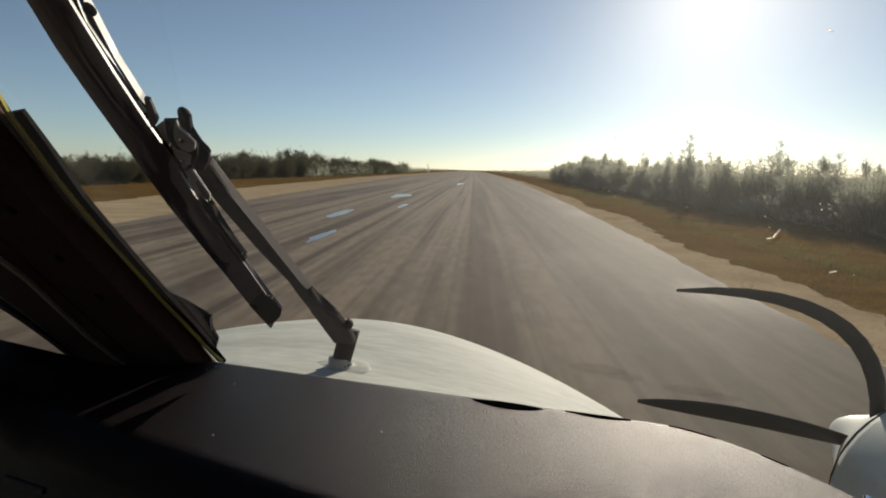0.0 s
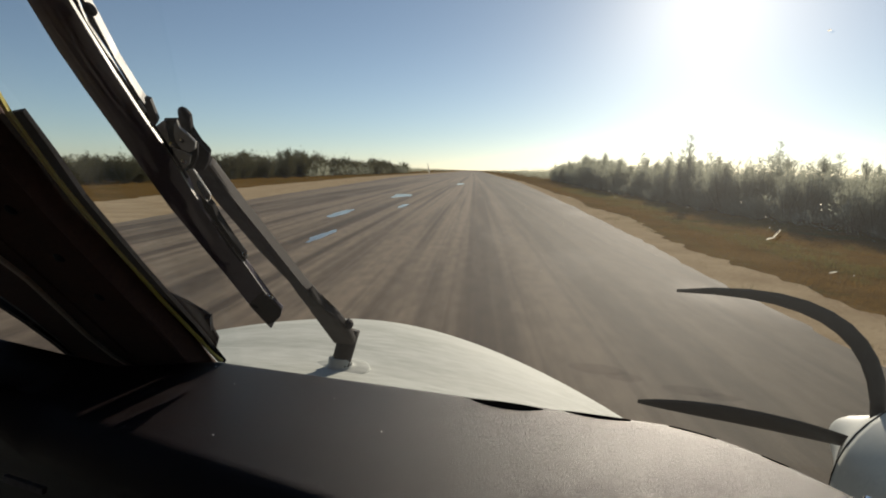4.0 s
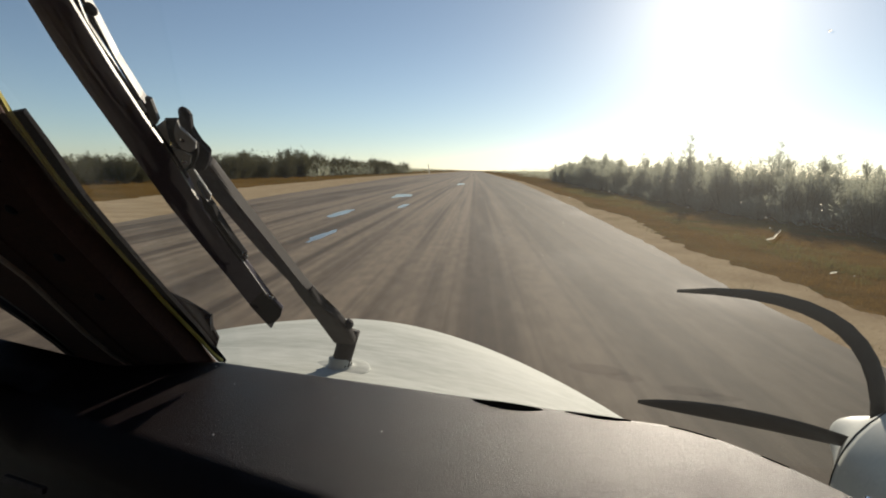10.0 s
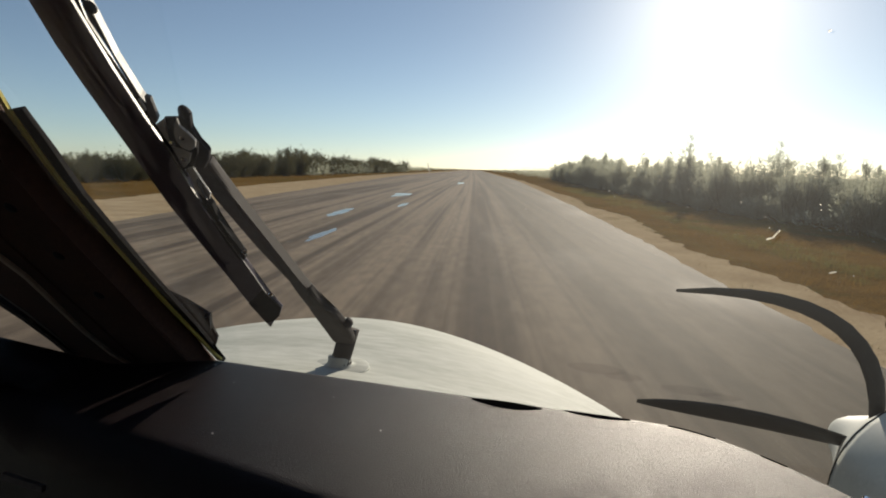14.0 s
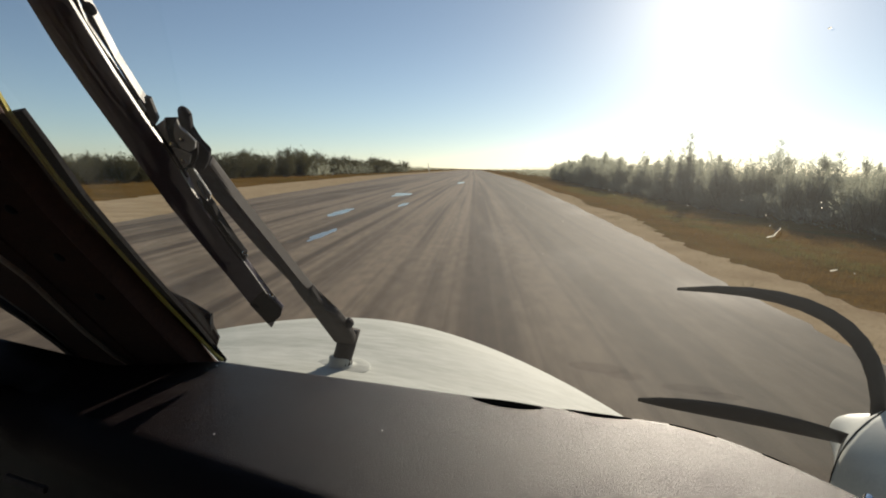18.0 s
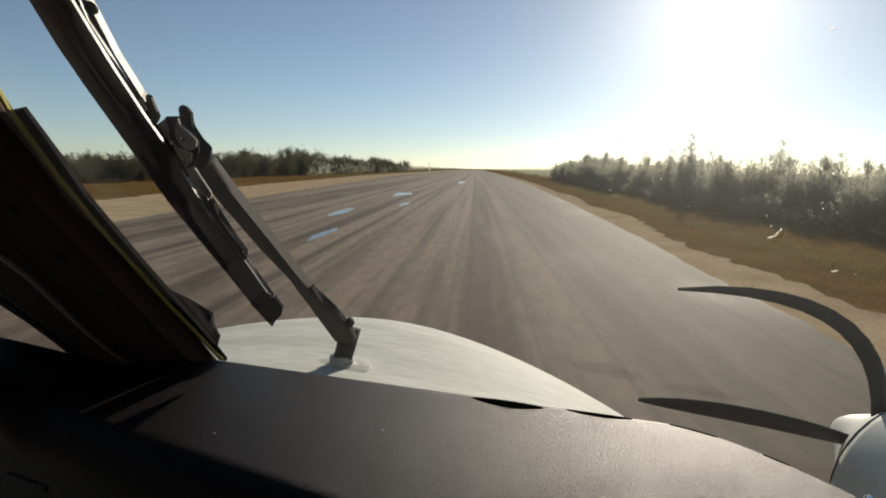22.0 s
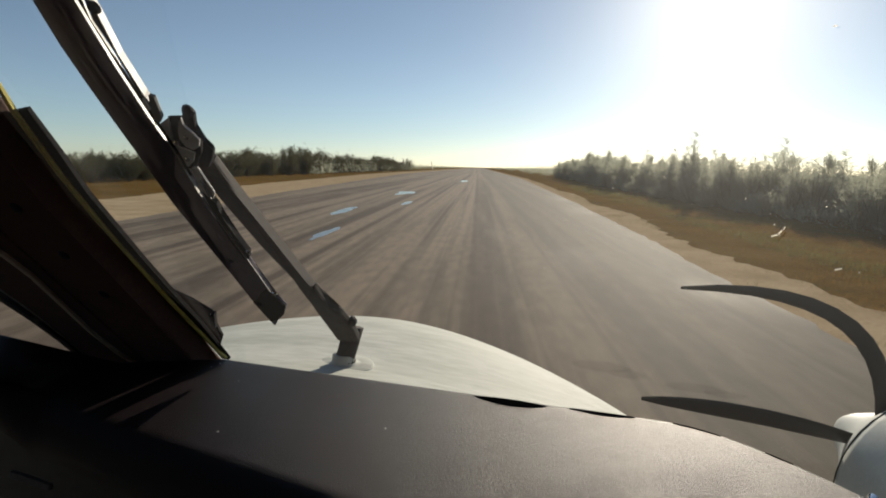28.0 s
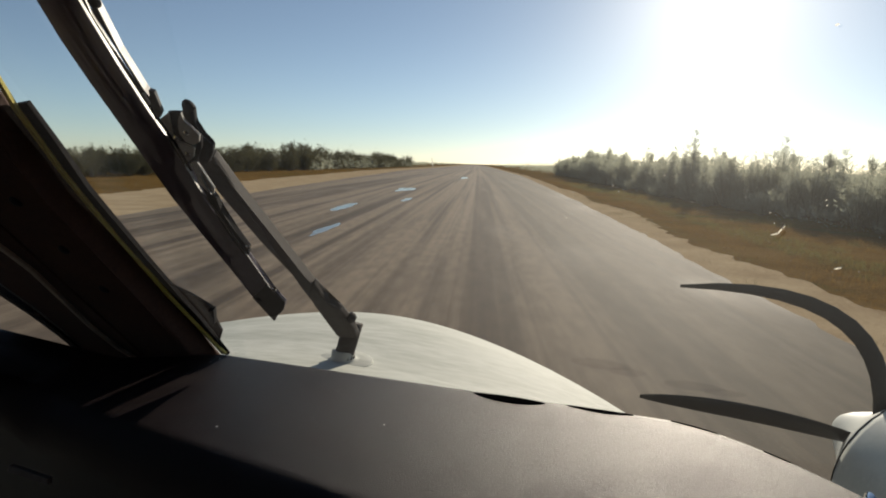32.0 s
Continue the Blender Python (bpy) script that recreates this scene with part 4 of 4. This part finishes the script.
def make_bush(seed, height, spread, stems, sprays, upright, leaf=M_LEAF):
    rng = random.Random(seed)
    verts, faces, tv, tf = [], [], [], []
    for s in range(stems):
        a = rng.uniform(0, 2 * math.pi)
        lean = rng.uniform(0.05, 1.0) * spread
        h = height * rng.uniform(0.55, 1.0) * (1 - 0.35 * lean / max(spread, 0.1))
        foot = Vector((math.cos(a) * lean * 0.15, math.sin(a) * lean * 0.15, -0.1))
        top = Vector((math.cos(a) * lean, math.sin(a) * lean, h))
        knee = foot.lerp(top, 0.5) + Vector((rng.uniform(-0.2, 0.2), rng.uniform(-0.2, 0.2), 0.1 * h))
        line = [foot * (1 - q) ** 2 + knee * 2 * q * (1 - q) + top * q * q for q in (0, 0.25, 0.5, 0.75, 1.0)]
        for i in range(4):
            r0, r1 = 0.030 * (1 - i / 4.5) * height / 4, 0.030 * (1 - (i + 1) / 4.5) * height / 4
            k = len(tv)
            for c, r in ((line[i], r0), (line[i + 1], r1)):
                tv += [c + Vector((r * math.cos(t), r * math.sin(t), 0)) for t in (0, 2.09, 4.19)]
            tf += [(k, k + 1, k + 4, k + 3), (k + 1, k + 2, k + 5, k + 4), (k + 2, k, k + 3, k + 5)]
        for b in range(sprays // stems // 14):
            q = 1.0 - 0.93 * rng.random() ** 0.8
            c = foot * (1 - q) ** 2 + knee * 2 * q * (1 - q) + top * q * q
            t = rng.uniform(0, 2 * math.pi)
            d = Vector((math.cos(t), math.sin(t), upright * rng.uniform(0.5, 1.5))).normalized()
            reach = 0.22 + 1.0 * (1 - q) ** 0.8 * rng.uniform(0.4, 1.0)
            for w in range(9):
                f = (w + rng.random()) / 9
                p = c + d * reach * f + Vector((0, 0, 0.12 * reach * f * f)) + Vector((rng.gauss(0, 0.05), rng.gauss(0, 0.05), rng.gauss(0, 0.04)))
                e = (d + Vector((rng.gauss(0, 0.5), rng.gauss(0, 0.5), rng.gauss(0.15, 0.4)))).normalized()
                spray(verts, faces, p, e, rng.uniform(0.14, 0.34), rng.uniform(0.010, 0.024), rng)
    ob = new("bush")
    mesh_ob("stems", tv, tf, M_BARK, ob)
    mesh_ob("crown", verts, faces, leaf, ob)
    return ob


def make_sapling(seed, height, reach, branches):
    """A slender feathery sapling: a thin stem, upswept branches shorter towards the tip, and many fine sprays."""
    rng = random.Random(seed)
    verts, faces = [], []
    bend_x, bend_y = rng.uniform(-0.25, 0.25), rng.uniform(-0.25, 0.25)
    ob = new("sapling")

    def at(q):
        return Vector((bend_x * q * q, bend_y * q * q, height * q - 0.1))

    part("stem", tube([at(q) for q in (0, 0.25, 0.5, 0.75, 1)], [0.045 * (1.05 - q) for q in (0, 0.25, 0.5, 0.75, 1)], 6), M_BARK, ob)
    tv, tf = [], []
    for b in range(branches):
        q = 0.04 + 0.95 * rng.random() ** 1.15
        a = rng.uniform(0, 2 * math.pi)
        long = reach * (1.08 - q) ** 0.8 * rng.uniform(0.5, 1.15)
        d = Vector((math.cos(a), math.sin(a), rng.uniform(0.6, 1.9))).normalized()
        foot = at(q)
        k = len(tv)
        side = Vector((-math.sin(a), math.cos(a), 0)) * 0.008
        tv += [foot - side, foot + side, foot + d * long]
        tf.append((k, k + 1, k + 2))
        for w in range(int(2 + 24 * long)):
            f = rng.uniform(0.12, 1.05)
            p = foot + d * long * f + Vector((rng.gauss(0, 0.05), rng.gauss(0, 0.05), rng.gauss(0, 0.05)))
            e = (d + Vector((rng.gauss(0, 0.45), rng.gauss(0, 0.45), rng.gauss(0.2, 0.4)))).normalized()
            spray(verts, faces, p, e, rng.uniform(0.16, 0.38), rng.uniform(0.010, 0.022), rng)
    mesh_ob("twigs", tv, tf, M_BARK, ob)
    mesh_ob("crown", verts, faces, M_LEAF, ob)
    return ob


KINDS = [make_bush(31, 3.4, 2.3, 30, 9800, 0.7), make_bush(32, 4.4, 2.1, 28, 9800, 0.9), make_bush(33, 5.4, 1.9, 24, 9000, 1.2), make_bush(34, 2.4, 2.4, 30, 9000, 0.5), make_bush(35, 6.3, 1.5, 14, 5600, 1.4),
         make_sapling(41, 5.0, 1.4, 130), make_sapling(42, 5.6, 1.2, 120), make_sapling(43, 4.4, 1.6, 140), make_sapling(44, 5.2, 1.3, 75),
         make_bush(36, 3.6, 2.6, 30, 9000, 0.6, M_SHADED_LEAF), make_bush(37, 4.6, 2.3, 28, 9000, 0.8, M_SHADED_LEAF), make_bush(38, 5.2, 1.7, 20, 7600, 1.2, M_SHADED_LEAF)]
TAGS = ("low spreading grey-green bush on dry grass", "dense grey-green bush among scrub", "tall feathery grey-green shrub with thin stems", "low wide dark green bush", "slender feathery young tree above the scrub",
        "feathery grey-green sapling in the hedge", "narrow grey-green sapling with upswept branches", "broad grey-green sapling in the hedge", "thin sparse sapling with a bare tip",
        "low round olive bush behind the verge, darkened as in shade", "dense olive bush behind the verge, darkened as in shade", "tall olive shrub behind the verge, darkened as in shade")
for ob, tag in zip(KINDS, TAGS):
    tagged(ob, tag, "tree" if "tree" in tag else "sapling" if "sapling" in tag else "bush", "scrub beside the runway", "thing")
first = [True] * len(KINDS)


def plant(kind, x, y, s, rng):
    m = pose(x, y, terrain(x, y) if abs(x) < 200 and -60 < y < 300 else 0, 0, 0, rng.uniform(0, 360)) @ Matrix.Diagonal((s, s, s * rng.uniform(0.9, 1.15), 1))
    if first[kind]:
        first[kind] = False
        KINDS[kind].matrix_basis = m
    else:
        ob = copy_thing(KINDS[kind], Matrix())
        ob.matrix_basis = m


rng = random.Random(77)
TALL = (3.4, 4.4, 5.4, 2.4, 6.3, 5.0, 5.6, 4.4, 5.2, 3.6, 4.6, 5.2)


def hedge_foot(y):
    return 19.2 + 0.05 * max(0.0, y - 60)


def hedge_top(y):
    """How high the hedge stands along the runway: low close by, with gaps, taller farther on."""
    h = 2.9 + 1.7 * min(1.0, max(0.0, (y - 27) / 28)) + 1.2 * min(1.0, max(0.0, (y - 80) / 60))
    return h * (1 + 0.28 * noise.noise((y * 0.11, 3.3, 0)))


# right of the runway: a dense hedge of feathery saplings
for k in range(300):
    y = 25 + 190 * (k / 300) ** 1.4
    x = hedge_foot(y) + abs(rng.gauss(0, 3.6)) + rng.uniform(0.5, 1.6)
    kind = rng.choice((7, 8, 1, 2, 1, 2, 5, 4, 1))
    tall = hedge_top(y) * (rng.uniform(0.6, 1.1) if kind > 4 else rng.uniform(0.85, 1.15))
    plant(kind, x, y + rng.uniform(-1.5, 1.5), tall / TALL[kind], rng)
for k in range(45):
    y = 25 + 120 * (k / 45) ** 1.2
    plant(rng.choice((0, 3)), hedge_foot(y) + rng.uniform(0.0, 3.0), y, rng.uniform(0.45, 0.7), rng)
# a few slender trees stand above it
for y, x, h in ((36, 22, 4.7), (58, 21, 6.4), (63, 22, 5.9), (100, 22, 7.0), (47, 24, 5.2), (30, 25, 4.2)):
    plant(8, x, y, h / TALL[8], rng)
# left of the runway: farther off behind a wide brown verge
for k in range(125):
    y = 52 + 320 * (k / 125) ** 1.3
    x = -(48 + abs(rng.gauss(0, 9)) - 0.01 * y)
    kind = rng.choice((9, 10, 11, 10, 9))
    h = 4.0 + 2.6 * min(1.0, max(0.0, (y - 85) / 50))
    plant(kind, x, y + rng.uniform(-4, 4), h * rng.uniform(0.8, 1.3) / TALL[kind], rng)
for k in range(len(KINDS)):
    if first[k]:
        plant(k, 40 + 6 * k, 80, 1.0, rng)


def big_tree(x, y):
    """A broad dark tree: a forked trunk and a ragged crown of many leaf sprays."""
    r = random.Random(61)
    tree = new("tree")
    tree.location = (x, y, 0)
    tagged(tree, "broad dark green tree standing above the scrub by the apron", "tree", kind="thing")
    part("trunk", tube([(0, 0, -0.2), (0.1, 0, 1.2), (0.0, 0.2, 2.6), (0.3, 0.1, 4.2)], (0.32, 0.26, 0.2, 0.09), 12), M_BARK, tree)
    verts, faces = [], []
    for k in range(26):
        a, up = r.uniform(0, 2 * math.pi), r.uniform(2.2, 6.4)
        rad = r.uniform(0.5, 3.4) * (1 - abs(up - 4.0) / 4.5)
        c = Vector((rad * math.cos(a), rad * math.sin(a), up))
        part("limb", tube([(0.05, 0.05, min(up, 3.2) * 0.75), tuple(c * 0.6 + Vector((0, 0, 0.8))), tuple(c)], (0.09, 0.05, 0.02), 6), M_BARK, tree)
        for b in range(190):
            d = Vector((r.gauss(0, 1), r.gauss(0, 1), r.gauss(0.2, 0.8))).normalized()
            spray(verts, faces, c + d * r.random() * 1.1, d, r.uniform(0.2, 0.45), r.uniform(0.03, 0.07), r)
    mesh_ob("crown", verts, faces, M_LEAF, tree)


big_tree(LEFT - 22, -500)


def scrub_mass(name, count, sprays, place, height, leaf, radius, label, seed, green=M_LEAF):
    """Scrub too thick to count, as one mass of leafy clumps."""
    r = random.Random(seed)
    verts, faces = [], []
    for k in range(count):
        x, y = place(r)
        h = r.uniform(*height)
        z0 = terrain(x, y) if abs(x) < 200 and -60 < y < 300 else 0.0
        for b in range(sprays):
            a, rr = r.uniform(0, 2 * math.pi), radius * r.random() ** 0.6
            c = Vector((x + rr * math.cos(a), y + rr * math.sin(a), z0 + h * r.random() ** 0.7 * (1 - rr / radius / 2)))
            d = Vector((math.cos(a), math.sin(a), r.uniform(0.2, 1.6))).normalized()
            spray(verts, faces, c, d, r.uniform(*leaf[:2]), r.uniform(*leaf[2:]), r)
    tagged(mesh_ob(name, verts, faces, green), label, "scrub", kind="stuff")


def far_place(r):
    side = 1 if r.random() < 0.55 else -1
    y = 150 + 1500 * r.random() ** 1.6
    return side * ((26 if side > 0 else 42) + abs(r.gauss(0, 0.35)) * (60 + y * 0.9)), y


def right_place(r):
    y = 22 + 180 * r.random() ** 1.2
    return hedge_foot(y) + 0.8 + abs(r.gauss(0, 14)), y


def left_place(r):
    y = 45 + 330 * r.random() ** 1.1
    return -(50 + abs(r.gauss(0, 22))) + 0.02 * y, y


scrub_mass("distant_scrub", 5200, 50, far_place, (2.6, 6.4), (0.35, 0.8, 0.045, 0.11), 1.8, "distant grey-green scrub reaching to the horizon", 9)
scrub_mass("right_scrub", 400, 190, right_place, (0.8, 2.4), (0.20, 0.46, 0.018, 0.042), 1.7, "thick low grey-green scrub behind the verge", 10)
scrub_mass("left_scrub", 620, 330, left_place, (1.2, 4.2), (0.2, 0.48, 0.018, 0.042), 2.0, "thick olive scrub behind the wide verge, darkened as in shade", 11, M_SHADED_LEAF)


def grass(name, count, x0, x1, y0, y1, h0, h1, label, seed, dense=2.0, material=M_DRY, gaps=-0.15):
    r = random.Random(seed)
    verts, faces = [], []
    for k in range(count):
        y = y0 + (y1 - y0) * r.random() ** dense
        x = r.uniform(x0, x1) + (right_edge(y) if x0 > 0 else left_edge(y))
        patch = noise.noise((x * 0.22, y * 0.10, seed)) + 0.5 * noise.noise((x * 0.9, y * 0.5, seed + 7.0))
        if patch < gaps:
            continue
        z = max(terrain(x, y), 0.0) - 0.02
        h = r.uniform(h0, h1) * (1 + 0.6 * max(0.0, patch))
        for b in range(5):
            a, lean = r.uniform(0, 2 * math.pi), r.uniform(0.1, 0.7)
            p = Vector((x + r.gauss(0, 0.16), y + r.gauss(0, 0.16), z))
            s = Vector((-math.sin(a), math.cos(a), 0)) * 0.007
            tip = p + Vector((math.cos(a) * lean * h, math.sin(a) * lean * h, h * r.uniform(0.6, 1)))
            k2 = len(verts)
            verts += [p - s, p + s, tip]
            faces.append((k2, k2 + 1, k2 + 2))
    tagged(mesh_ob(name, verts, faces, material), label, "grass", kind="stuff")


grass("dry_grass", 42000, 2.15, 28, 4, 110, 0.04, 0.22, "dry brown grass on the verge", 21)
grass("sand_tufts", 1100, 0.35, 2.6, 3, 70, 0.05, 0.22, "sparse dull green tufts on bare sand", 22, material=M_OLIVE)
grass("left_dry_grass", 15000, -36, -9.0, 22, 160, 0.15, 0.4, "dry brown grass on the verge", 23)
grass("olive_grass", 30000, 4.2, 22, 6, 110, 0.08, 0.34, "low olive-green weeds in front of the scrub", 24, material=M_OLIVE, gaps=0.05)
